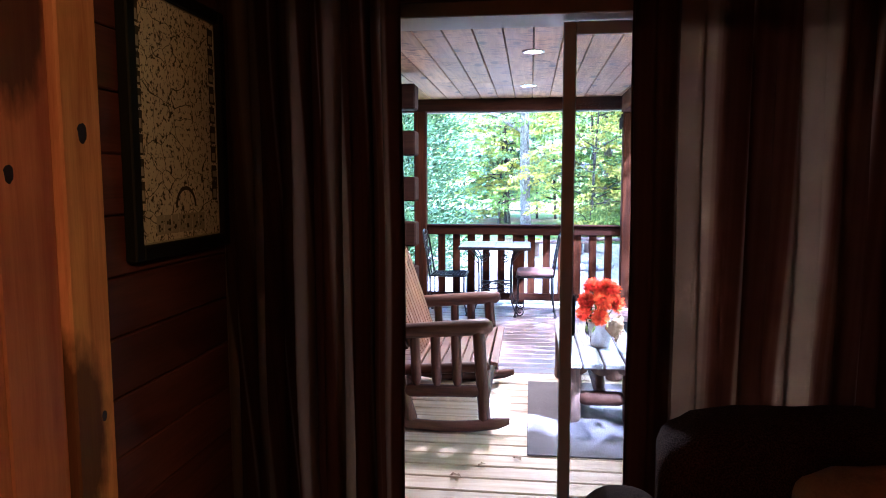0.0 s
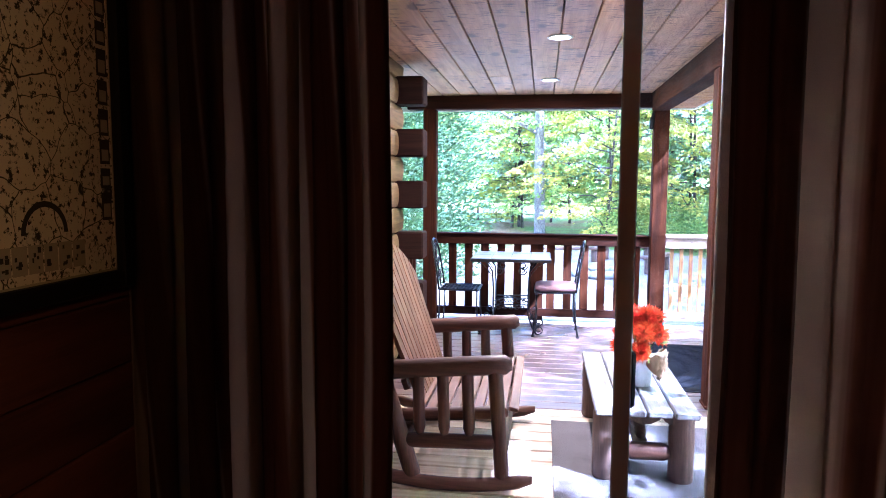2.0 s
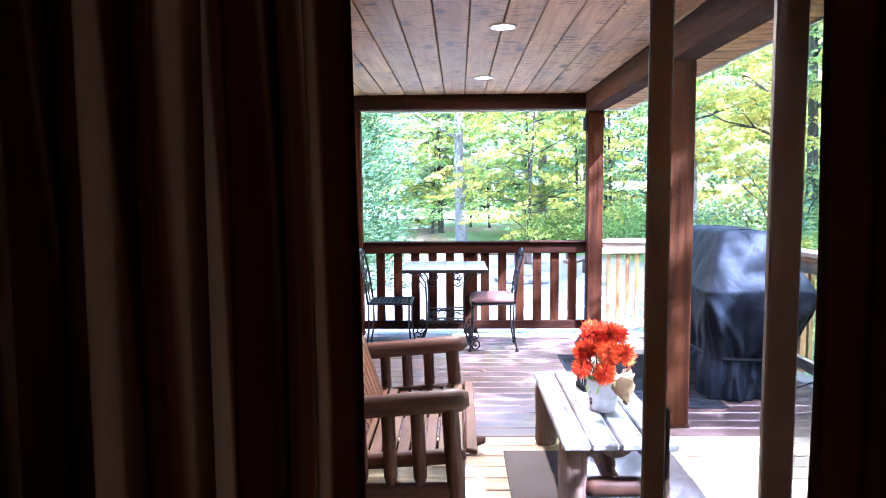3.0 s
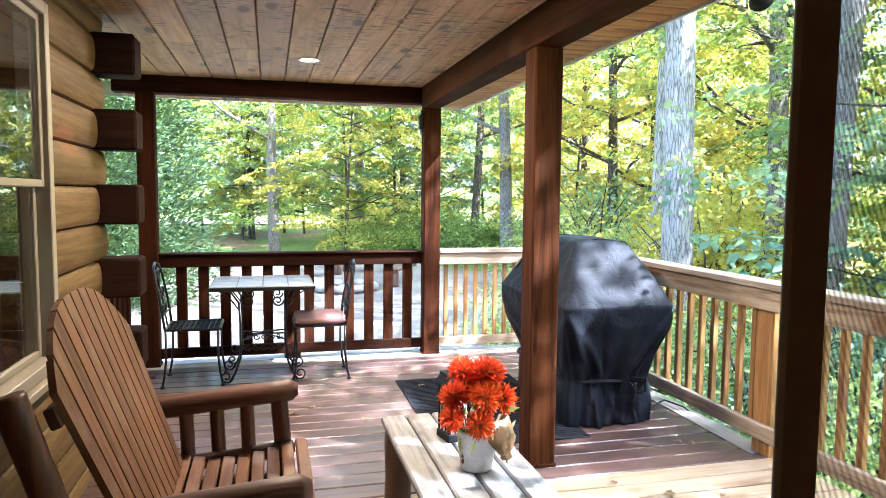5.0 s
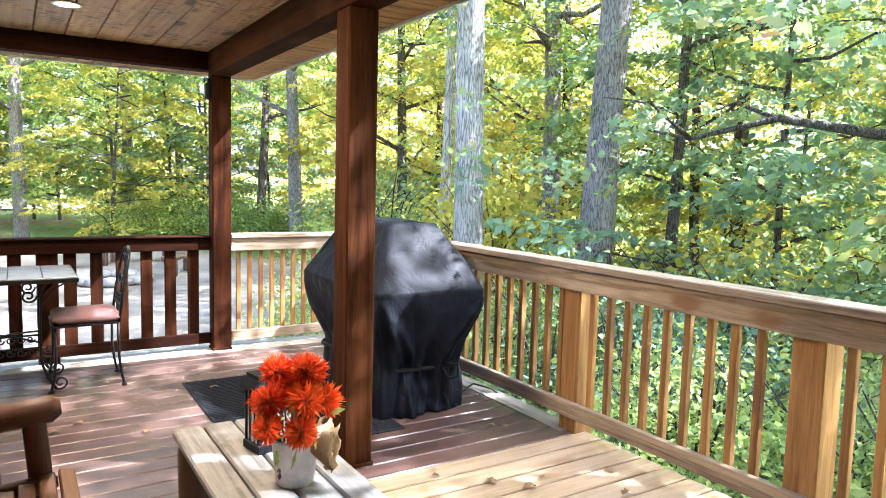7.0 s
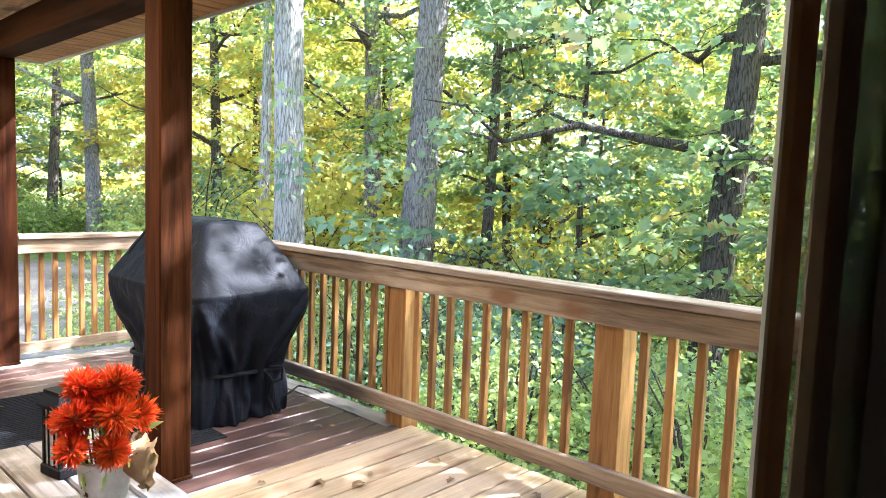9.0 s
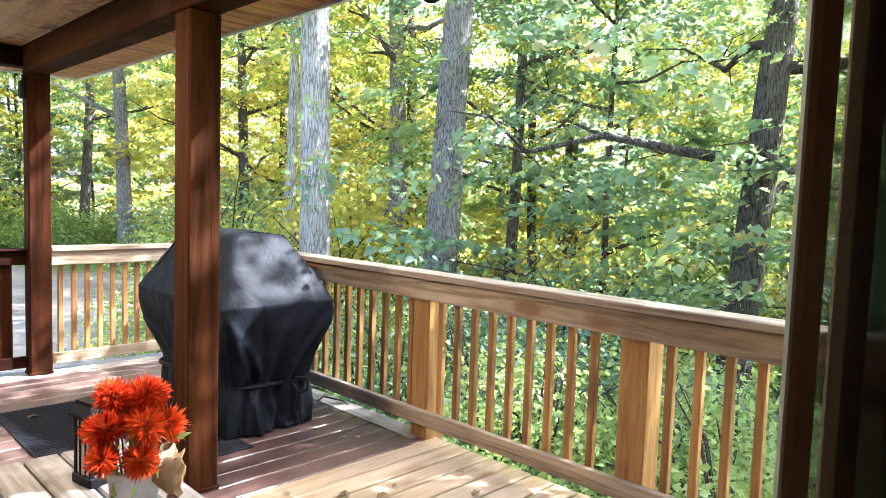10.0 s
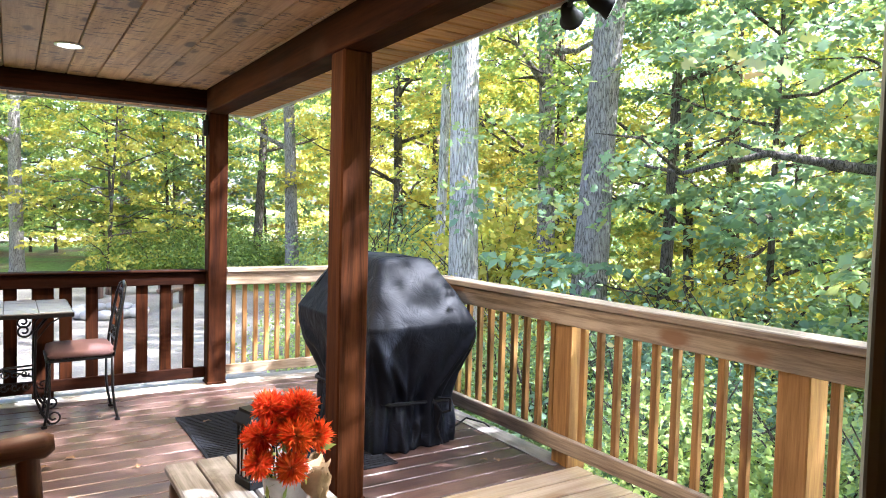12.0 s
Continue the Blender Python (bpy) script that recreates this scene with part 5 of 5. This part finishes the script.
def ground_sheet(name, xs, ys, lift, material, keep=None):
    bm = bmesh.new()
    grid = [[bm.verts.new((x, y, land(x, y) + lift)) for x in xs] for y in ys]
    for j in range(len(ys) - 1):
        for i in range(len(xs) - 1):
            cx, cy = (xs[i] + xs[i + 1]) / 2, (ys[j] + ys[j + 1]) / 2
            if keep is None or keep(cx, cy):
                bm.faces.new((grid[j][i], grid[j][i + 1], grid[j + 1][i + 1], grid[j + 1][i]))
    bmesh.ops.delete(bm, geom=[v for v in bm.verts if not v.link_faces], context="VERTS")
    return tagged(part(name, bm, material, smooth=True), kind="structure")


def spaced(n, near, far):
    """Even near the origin, wide far out."""
    out = []
    for k in range(-n, n + 1):
        u = k / n
        out.append(math.copysign(near * abs(u) + (far - near) * abs(u) ** 4, u))
    return out


ground_sheet("ground", spaced(60, 40, 600), spaced(60, 40, 600), 0.0, M_GROUND)
yard_x = [-9 + 0.5 * k for k in range(45)]
yard_y = [8.6 + 0.5 * k for k in range(40)]
ground_sheet("yard", yard_x, yard_y, 0.05, M_GRAVEL, lambda x, y: (x - 0.5) ** 2 / 36 + (y - 15.5) ** 2 / 64 + 0.35 * noise.noise(Vector((x * 0.4, y * 0.4, 3))) < 0.92 and x < 6.5)
ground_sheet("road", [-40 + 2 * k for k in range(46)], [39 + 0.8 * k for k in range(6)], 0.08, M_GRAVEL)

# ---- trees and shrubs ----


PLAIN_LEAF = [(-0.5, 0.0, 0.0), (0.0, 0.5, 0.12), (0.5, 0.0, -0.1), (0.0, -0.5, 0.12)]
BROAD_LEAF = [(-0.5, 0.0, 0.0), (-0.16, 0.46, 0.08), (0.2, 0.34, 0.05), (0.5, 0.0, -0.12), (0.2, -0.34, 0.05), (-0.16, -0.46, 0.08)]
LOBED_LEAF = [(-0.5, 0.0, 0.0), (-0.28, 0.34, 0.06), (-0.10, 0.16, 0.03), (0.06, 0.50, 0.10), (0.18, 0.20, 0.02), (0.34, 0.34, 0.0), (0.5, 0.0, -0.12),
              (0.34, -0.34, 0.0), (0.18, -0.20, 0.02), (0.06, -0.50, 0.10), (-0.10, -0.16, 0.03), (-0.28, -0.34, 0.06)]


def leaf_mesh(name, centres, ways, sizes, material, rng, wide=0.62, shape=PLAIN_LEAF, flat=1.1):
    """Many single leaves in one mesh, each turned its own way and slightly cupped."""
    n = len(centres)
    c = np.asarray(centres)
    d = np.asarray(ways)
    d = d / np.linalg.norm(d, axis=1, keepdims=True)
    nrm = rng.normal(size=(n, 3)) * 0.8 + np.array([0, 0, flat])
    side = np.cross(d, nrm)
    side /= np.linalg.norm(side, axis=1, keepdims=True) + 1e-9
    up = np.cross(side, d)
    s = np.asarray(sizes)[:, None]
    k = len(shape)
    v = np.empty((n, k, 3))
    for q, (a, b, h) in enumerate(shape):
        v[:, q] = c + d * s * a + side * s * wide * b + up * s * h
    tris = np.array([t for q in range(1, k - 1) for t in (0, q, q + 1)]) if shape is not LOBED_LEAF else np.array([0, 1, 2, 0, 2, 10, 0, 10, 11, 2, 3, 4, 2, 4, 8, 2, 8, 10, 10, 8, 9, 4, 5, 6, 4, 6, 8, 8, 6, 7])
    m = len(tris)
    me = bpy.data.meshes.new(name)
    me.vertices.add(n * k)
    me.vertices.foreach_set("co", v.reshape(-1))
    idx = (np.arange(n) * k)[:, None] + tris
    me.loops.add(n * m)
    me.loops.foreach_set("vertex_index", idx.reshape(-1).astype(np.int32))
    me.polygons.add(n * m // 3)
    me.polygons.foreach_set("loop_start", (np.arange(n * m // 3) * 3).astype(np.int32))
    me.update(calc_edges=True)
    me.validate()
    me.materials.append(material)
    return me


def tree_meshes(seed, height, radius, crown_from, crown_r, clumps, per, leaf, bark_mat, leaf_mat, lean=(0, 0), limbs=9, spread=0.55, lobed=False):
    """A trunk mesh with limbs and a crown mesh of leaf sprays."""
    rg = random.Random(seed)
    rng = np.random.default_rng(seed)
    bm = bmesh.new()
    n = 14
    spine = []
    for k in range(n + 1):
        u = k / n
        wob = 0.02 * height
        spine.append(Vector((lean[0] * u + wob * noise.noise(Vector((u * 2.2, seed, 0))) * u, lean[1] * u + wob * noise.noise(Vector((u * 2.2, seed, 5))) * u, height * u)))
    rad = [radius * (1.0 - 0.72 * (k / n)) * (1.45 if k == 0 else 1.0) for k in range(n + 1)]
    pts = [spine[0], spine[0].lerp(spine[1], 0.3)] + spine[1:]
    rad = [rad[0], radius * 1.08] + rad[1:]
    tube(bm, pts, rad, 16, 0.10, seed)
    tips = []
    for k in range(limbs):
        u = crown_from + (1 - crown_from) * (k + rg.random()) / limbs * 0.9
        i = min(n - 1, int(u * n))
        b = spine[i].lerp(spine[i + 1], u * n - i)
        a = k * 2.4 + rg.uniform(-0.5, 0.5)
        ln = crown_r * rg.uniform(0.6, 1.05) * (1.15 - 0.55 * max(0, (u - crown_from) / (1 - crown_from)))
        rise = rg.uniform(0.05, 0.55)
        q = [b + Vector((math.cos(a) * ln * s, math.sin(a) * ln * s, ln * rise * s + ln * 0.12 * noise.noise(Vector((s * 3, k, seed))))) + Vector((noise.noise(Vector((s * 4, k, seed + 2))), noise.noise(Vector((s * 4, k + 9, seed))), 0)) * 0.12 * ln for s in (0, 0.25, 0.5, 0.75, 1.0)]
        r0 = radius * (0.38 - 0.2 * u) + 0.015
        tube(bm, q, [r0, r0 * 0.7, r0 * 0.5, r0 * 0.3, r0 * 0.12], 7, 0.1, k)
        for s in (0.45, 0.7, 1.0):
            tips.append((q[min(4, int(s * 4))], a))
        for _ in range(2):
            j = rg.choice((2, 3))
            aa = a + rg.choice((-1, 1)) * rg.uniform(0.4, 1.0)
            e = q[j] + Vector((math.cos(aa), math.sin(aa), rg.uniform(-0.1, 0.5))) * ln * 0.4
            tube(bm, [q[j], q[j].lerp(e, 0.5) + Vector((0, 0, 0.05 * ln)), e], [r0 * 0.35, r0 * 0.2, 0.006], 5)
            tips.append((e, aa))
    me = bpy.data.meshes.new("trunk")
    bm.to_mesh(me)
    bm.free()
    me.polygons.foreach_set("use_smooth", [True] * len(me.polygons))
    me.materials.append(bark_mat)
    cs, ws, ss = [], [], []
    for k in range(clumps):
        b, a = tips[k % len(tips)]
        c = np.array(b) + rng.normal(size=3) * np.array([spread, spread, spread * 0.6]) * crown_r * 0.42
        m = int(per * rg.uniform(0.6, 1.4))
        # a flat spray: leaves to both sides of a drooping twig
        ln = crown_r * rg.uniform(0.16, 0.34)
        aa = a + rg.uniform(-1.1, 1.1)
        ax = np.array([math.cos(aa), math.sin(aa), rg.uniform(-0.3, 0.3)])
        sd = np.array([-math.sin(aa), math.cos(aa), rg.uniform(-0.25, 0.25)])
        tt, ss_ = rng.uniform(-0.15, 1, size=m), rng.uniform(-1, 1, size=m)
        lat = ss_ * 0.5 * (1.1 - 0.8 * np.abs(tt))
        out = (ax * tt[:, None] + sd * lat[:, None]) * ln + rng.normal(size=(m, 3)) * np.array([0.03, 0.03, 0.055]) * ln
        out[:, 2] -= 0.22 * ln * (tt ** 2 + 0.6 * lat ** 2)
        cs.append(c + out)
        w = ax * 0.7 + sd * np.sign(ss_)[:, None] * 0.6 + rng.normal(size=(m, 3)) * 0.35
        w[:, 2] -= 0.25
        ws.append(w)
        ss.append(leaf * rng.uniform(0.6, 1.3, size=m))
    crown = leaf_mesh("crown", np.concatenate(cs), np.concatenate(ws), np.concatenate(ss), leaf_mat, rng, 0.85 if lobed else 0.66, LOBED_LEAF if lobed else PLAIN_LEAF, 1.6)
    return me, crown


def plant(name, meshes, x, y, turn, scale, label, group, sink=0.1, category="tree"):
    t = thing(name, x, y, land(x, y) - sink, label, category, group, turn)
    t.scale = (scale, scale, scale)
    for part_name, me in zip(("trunk", "crown"), meshes):
        ob = new(part_name, me)
        ob.parent = t
    return t


def polar(bearing, dist):
    """A place seen from the doorway, by degrees to the right of straight ahead."""
    a = radians(bearing)
    return -0.4 + dist * math.sin(a), 2.2 + dist * math.cos(a)


# trees that stand out by their trunks
pale_tree = tree_meshes(3, 19, 0.27, 0.42, 4.5, 190, 70, 0.12, M_BARK_PALE, M_LEAF_OAK, (-0.2, 0.1), 9)
grey_tree = tree_meshes(8, 19, 0.29, 0.33, 4.6, 230, 70, 0.12, M_BARK_GREY, M_LEAF_OAK, (0.7, -0.5), 10)
wood_tree = tree_meshes(14, 17, 0.24, 0.27, 4.2, 230, 70, 0.13, M_BARK_GREY, M_LEAF, (0.5, 0.6), 10)
slim_tree = tree_meshes(21, 15, 0.13, 0.22, 3.2, 150, 70, 0.12, M_BARK_DARK, M_LEAF, (0.5, -0.3), 9)
pale_slim = tree_meshes(26, 15, 0.12, 0.5, 2.8, 110, 60, 0.12, M_BARK_PALE, M_LEAF_GOLD, (0.2, 0.1), 8)
oak_near = tree_meshes(33, 15, 0.25, 0.21, 4.4, 330, 42, 0.125, M_BARK_DARK, M_LEAF_OAK, (0.9, -0.7), 14, lobed=True)
gold_tree = tree_meshes(41, 13, 0.16, 0.14, 4.2, 210, 75, 0.13, M_BARK_DARK, M_LEAF_GOLD, (0.2, 0.3), 12)
green_tree = tree_meshes(47, 14, 0.17, 0.14, 4.4, 190, 70, 0.13, M_BARK_DARK, M_LEAF, (-0.2, 0.4), 13)
# added sun blocker: a leafy tree that stands out of view
shade_tree = tree_meshes(49, 14, 0.17, 0.32, 4.0, 200, 80, 0.13, M_BARK_DARK, M_LEAF_OAK, (-0.2, 0.4), 13)
far_tree = tree_meshes(52, 17, 0.22, 0.10, 5.0, 260, 50, 0.24, M_BARK_GREY, M_LEAF, (0.2, 0.4), 13)
far_gold = tree_meshes(57, 16, 0.20, 0.10, 4.8, 260, 50, 0.24, M_BARK_GREY, M_LEAF_GOLD, (0.4, 0.0), 13)

G = "woodland trees"
plant("pale_barked_tree", pale_tree, *polar(34.2, 11.0), 0, 1.0, "tall tree with pale shaggy bark beyond the deck", G)
plant("grey_barked_tree", grey_tree, *polar(44.0, 10.6), 0, 1.0, "tall leaning oak with furrowed grey bark", G)
plant("grey_barked_tree", wood_tree, *polar(41.0, 16.0), 40, 1.0, "grey trunked oak standing behind others", G)
plant("pale_barked_tree", pale_slim, *polar(31.9, 15.5), 0, 1.1, "slender pale trunked tree with golden leaves", G)
plant("slender_tree", slim_tree, *polar(50.0, 13.5), 30, 1.0, "slender dark trunked tree in the woods", G)
plant("slender_tree", slim_tree, *polar(52.5, 17.0), 150, 1.0, "slender dark trunked tree in the woods", G)
plant("oak_tree", oak_near, *polar(67.6, 9.6), 0, 1.0, "oak with dark trunk and blue-green leaves near the deck", G)
plant("yard_tree", wood_tree, *polar(0.4, 24.0), 200, 0.85, "grey trunked tree at the edge of the yard", G)
plant("yard_tree", wood_tree, *polar(7.5, 29.0), 80, 0.9, "grey trunked tree at the edge of the yard", G)
plant("yard_tree", wood_tree, *polar(20.0, 20.0), 120, 0.85, "grey trunked tree behind leafy branches", G)
plant("yard_tree", slim_tree, *polar(17.0, 24.0), 10, 1.2, "slim trunked tree behind leafy branches", G)
plant("oak_tree", grey_tree, *polar(78.0, 15.0), 100, 0.9, "tall oak with furrowed grey bark", G)
# the next five are added sunward of the deck, to shade and dapple it
plant("oak_tree", oak_near, *polar(117.0, 13.5), 70, 1.0, "oak with dark trunk and blue-green leaves beside the house", G)
plant("oak_tree", oak_near, 8.3, 1.0, 200, 0.95, "oak added beside the porch to shade the deck", G)
plant("woodland_tree", shade_tree, 8.6, -1.5, 20, 1.0, "unseen leafy tree added to shade the deck", G)
plant("woodland_tree", shade_tree, 11.2, -4.0, 140, 1.0, "unseen leafy tree added to shade the deck", G)
plant("woodland_tree", shade_tree, 8.0, -4.6, 230, 0.9, "unseen leafy tree added to shade the deck", G)
rg = random.Random(77)


def scatter(name, kinds, count, b0, b1, d0, d1, labels, group, s=(0.8, 1.2), keep=None):
    k = 0
    while k < count:
        b, d = rg.uniform(b0, b1), math.sqrt(rg.uniform(d0 * d0, d1 * d1))
        x, y = polar(b, d)
        if keep and not keep(x, y, b, d):
            continue
        j = rg.randrange(len(kinds))
        plant(name, kinds[j], x, y, rg.uniform(0, 360), rg.uniform(*s), labels[j], group)
        k += 1


def off_yard(x, y, b, d):
    return (x - 0.5) ** 2 / 49 + (y - 15.5) ** 2 / 81 > 1 and not 37 < y < 46


def open_way(x, y, b, d):
    return off_yard(x, y, b, d) and not 44.5 < b < 51 and not -3.5 < b < 3


LBL = ["leafy green tree of the woodland", "tree with golden autumn leaves", "leafy green tree of the woodland"]
scatter("woodland_tree", [green_tree, gold_tree, green_tree], 14, -24, 96, 17, 34, LBL, "middle woods", keep=open_way)
scatter("far_tree", [far_tree, far_gold, far_tree], 30, -30, 100, 34, 75, ["far green woodland tree", "far golden autumn tree", "far green woodland tree"], "far woods", (0.8, 1.3), open_way)
# unseen trees, added only for their effect on light and reflections
scatter("unseen_back_tree", [far_tree, far_gold], 7, 150, 330, 16, 40, ["unseen green tree added behind the house", "unseen golden tree added behind the house"], "woods round the house", (0.7, 1.0))


def shrub_mesh(seed, r, h, count, leaf, material):
    rng = np.random.default_rng(seed)
    cs, ws = [], []
    for _ in range(26):
        a, q = rng.uniform(0, 2 * math.pi), r * math.sqrt(rng.uniform(0, 1))
        c = np.array([math.cos(a) * q, math.sin(a) * q, h * rng.uniform(0.15, 1.0) * (1.1 - 0.5 * q / r)])
        m = count // 26
        o = rng.normal(size=(m, 3)) * np.array([0.26, 0.26, 0.12]) * r
        cs.append(c + o)
        w = o + rng.normal(size=(m, 3)) * 0.2 * r
        w[:, 2] -= 0.1 * r
        ws.append(w + 1e-4)
    c = np.concatenate(cs)
    c[:, 2] = np.abs(c[:, 2])
    bm = bmesh.new()
    rg2 = random.Random(seed)
    for k in range(9):
        a, ln = k * 2.4, r * rg2.uniform(0.4, 0.9)
        e = Vector((math.cos(a) * ln, math.sin(a) * ln, h * rg2.uniform(0.6, 1.0)))
        tube(bm, [(0, 0, -0.1), e * 0.5 + Vector((0, 0, 0.2 * h)), e], [0.02, 0.013, 0.004], 5)
    me = bpy.data.meshes.new("stems")
    bm.to_mesh(me)
    bm.free()
    me.materials.append(M_BARK_DARK)
    return me, leaf_mesh("leaves", c, np.concatenate(ws), leaf * rng.uniform(0.6, 1.3, size=len(c)), material, rng, 0.85, BROAD_LEAF if leaf < 0.15 else PLAIN_LEAF, 1.5)


shrub_a = shrub_mesh(1, 1.2, 1.7, 3400, 0.068, M_LEAF_LIT)
shrub_b = shrub_mesh(2, 1.4, 2.2, 2600, 0.09, M_LEAF_OAK)
shrub_c = shrub_mesh(3, 1.6, 2.6, 2600, 0.105, M_LEAF_GOLD)
shrub_far = shrub_mesh(4, 3.0, 3.4, 5200, 0.17, M_LEAF)
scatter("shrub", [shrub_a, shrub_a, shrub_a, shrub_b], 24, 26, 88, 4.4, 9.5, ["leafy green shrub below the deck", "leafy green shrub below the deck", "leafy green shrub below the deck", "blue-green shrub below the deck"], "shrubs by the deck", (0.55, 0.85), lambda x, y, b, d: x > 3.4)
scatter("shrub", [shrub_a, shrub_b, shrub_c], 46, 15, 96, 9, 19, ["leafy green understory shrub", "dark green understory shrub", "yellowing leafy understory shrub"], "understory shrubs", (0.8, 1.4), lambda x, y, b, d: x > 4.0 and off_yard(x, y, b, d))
scatter("thicket", [shrub_far], 30, 26, 98, 19, 45, ["dense green thicket in the woods"], "thickets", (0.6, 1.1), off_yard)
scatter("thicket", [shrub_far], 16, -28, 26, 27, 60, ["dense green thicket beyond the yard"], "thickets", (0.4, 0.75), off_yard)
sapling = tree_meshes(61, 7.5, 0.06, 0.10, 2.8, 120, 50, 0.14, M_BARK_DARK, M_LEAF, (0.3, 0.2), 14)
oak_sapling = tree_meshes(64, 7.5, 0.06, 0.10, 2.8, 140, 48, 0.14, M_BARK_DARK, M_LEAF_OAK, (0.2, -0.2), 14)
gold_sapling = tree_meshes(66, 7.0, 0.06, 0.10, 2.6, 150, 50, 0.13, M_BARK_DARK, M_LEAF_GOLD, (-0.2, 0.3), 14)
scatter("sapling", [sapling, gold_sapling, oak_sapling], 17, 8, 95, 12, 26, ["young tree with layered green leaves", "young tree with yellow leaves", "young oak with blue-green leaves"], "saplings", (0.7, 1.2), lambda x, y, b, d: x > 4.5 and open_way(x, y, b, d))
scatter("sapling", [sapling, gold_sapling, oak_sapling], 15, -6, 26, 22, 33, ["young tree with layered green leaves", "young tree with yellow leaves", "young oak with blue-green leaves"], "saplings", (0.85, 1.25), off_yard)

scatter("thicket", [shrub_far], 9, 6, 24, 21, 28, ["low leafy green thicket at the edge of the yard"], "yard thickets", (0.38, 0.55), off_yard)
# golden trees, and shrubs at the deck's far corner
plant("woodland_tree", gold_tree, *polar(28.6, 21.0), 60, 1.05, "tree with golden autumn leaves", "middle woods")
plant("woodland_tree", gold_tree, *polar(31.5, 26.0), 190, 1.1, "tree with golden autumn leaves", "middle woods")
plant("woodland_tree", green_tree, *polar(26.0, 29.0), 300, 1.0, "leafy green tree of the woodland", "middle woods")
plant("sapling", oak_sapling, *polar(58.0, 12.5), 250, 1.25, "young oak with blue-green leaves", "saplings")
plant("sapling", oak_sapling, *polar(80.0, 9.4), 30, 1.05, "young oak with blue-green leaves", "saplings")
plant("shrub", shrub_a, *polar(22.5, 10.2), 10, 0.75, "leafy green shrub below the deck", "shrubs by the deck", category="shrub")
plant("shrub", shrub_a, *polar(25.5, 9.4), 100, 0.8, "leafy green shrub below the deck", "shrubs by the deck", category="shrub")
plant("shrub", shrub_c, *polar(28.5, 10.4), 210, 0.7, "yellowing leafy shrub below the deck", "shrubs by the deck", category="shrub")
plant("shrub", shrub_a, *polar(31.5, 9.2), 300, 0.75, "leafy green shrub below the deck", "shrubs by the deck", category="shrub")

# cedar beside the yard
def cedar():
    rng = np.random.default_rng(6)
    cs, ws = [], []
    for k in range(150):
        z = 0.4 + 7.6 * (k / 150)
        r = 1.7 * (1 - k / 165) * rng.uniform(0.6, 1.1)
        a = k * 2.4 + rng.uniform(-0.4, 0.4)
        c = np.array([math.cos(a) * r * 0.75, math.sin(a) * r * 0.75, z])
        o = rng.normal(size=(130, 3)) * np.array([0.32, 0.32, 0.26])
        cs.append(c + o)
        ws.append(o * 0.4 + np.array([math.cos(a), math.sin(a), 0.5]) + rng.normal(size=(130, 3)) * 0.4)
    bm = bmesh.new()
    tube(bm, [(0, 0, -0.2), (0, 0, 3), (0.05, 0, 7.6)], [0.14, 0.1, 0.02], 9, 0.1)
    me = bpy.data.meshes.new("trunk")
    bm.to_mesh(me)
    bm.free()
    me.materials.append(M_BARK_DARK)
    c = np.concatenate(cs)
    return me, leaf_mesh("crown", c, np.concatenate(ws), 0.13 * rng.uniform(0.6, 1.3, size=len(c)), M_LEAF_CEDAR, rng, 0.4)


ced = cedar()
plant("cedar_tree", ced, *polar(-9.6, 14.5), 0, 1.0, "dense blue-green cedar beside the yard", "cedars")
plant("cedar_tree", ced, *polar(-13.0, 13.0), 90, 1.0, "dense blue-green cedar beside the yard", "cedars")
plant("cedar_tree", ced, *polar(-17.5, 16.0), 200, 1.1, "dense blue-green cedar beside the yard", "cedars")

# ---- fire ring and log benches in the yard ----
M_STONE = plain("field_stone", (0.24, 0.22, 0.20), 0.85, 0.0, 0.35, 7.0, 0.6)


def stone(seed, s):
    bm = bmesh.new()
    bmesh.ops.create_icosphere(bm, subdivisions=2, radius=s)
    for v in bm.verts:
        v.co = Vector((v.co.x * 1.25, v.co.y, v.co.z * 0.7)) * (1 + 0.25 * noise.noise(v.co * 4 + Vector((seed, 0, 0))))
    return bm


fx0, fy0 = polar(6.3, 15.2)
ring = thing("fire_ring", fx0, fy0, land(fx0, fy0) + 0.05, "ring of rough stones round a fire pit", "fire pit")
for k in range(14):
    a = 2 * math.pi * k / 14
    ob = part("stone", stone(k, 0.15), M_STONE, ring, smooth=True)
    ob.matrix_basis = pose(0.62 * math.cos(a), 0.62 * math.sin(a), 0.09, 0, 0, math.degrees(a) + 90)
for b, d, tn, ln in ((3.6, 17.4, 8, 1.7), (8.2, 18.0, -10, 1.6), (11.0, 16.0, 60, 1.4)):
    x, y = polar(b, d)
    be = thing("log_bench", x, y, land(x, y) + 0.05, "low grey split-log bench by the fire pit", "bench", "yard benches", tn)
    part("seat", boxed(-ln / 2, ln / 2, -0.17, 0.17, 0.36, 0.44, bevel=0.02), M_BENCH_LOG, be)
    for sx in (-1, 1):
        part("leg", pole(bmesh.new(), (sx * ln * 0.36, 0, 0), (sx * ln * 0.36, 0, 0.37), 0.11, tips=(False, False), seed=sx), M_BENCH_LOG, be, smooth=True)
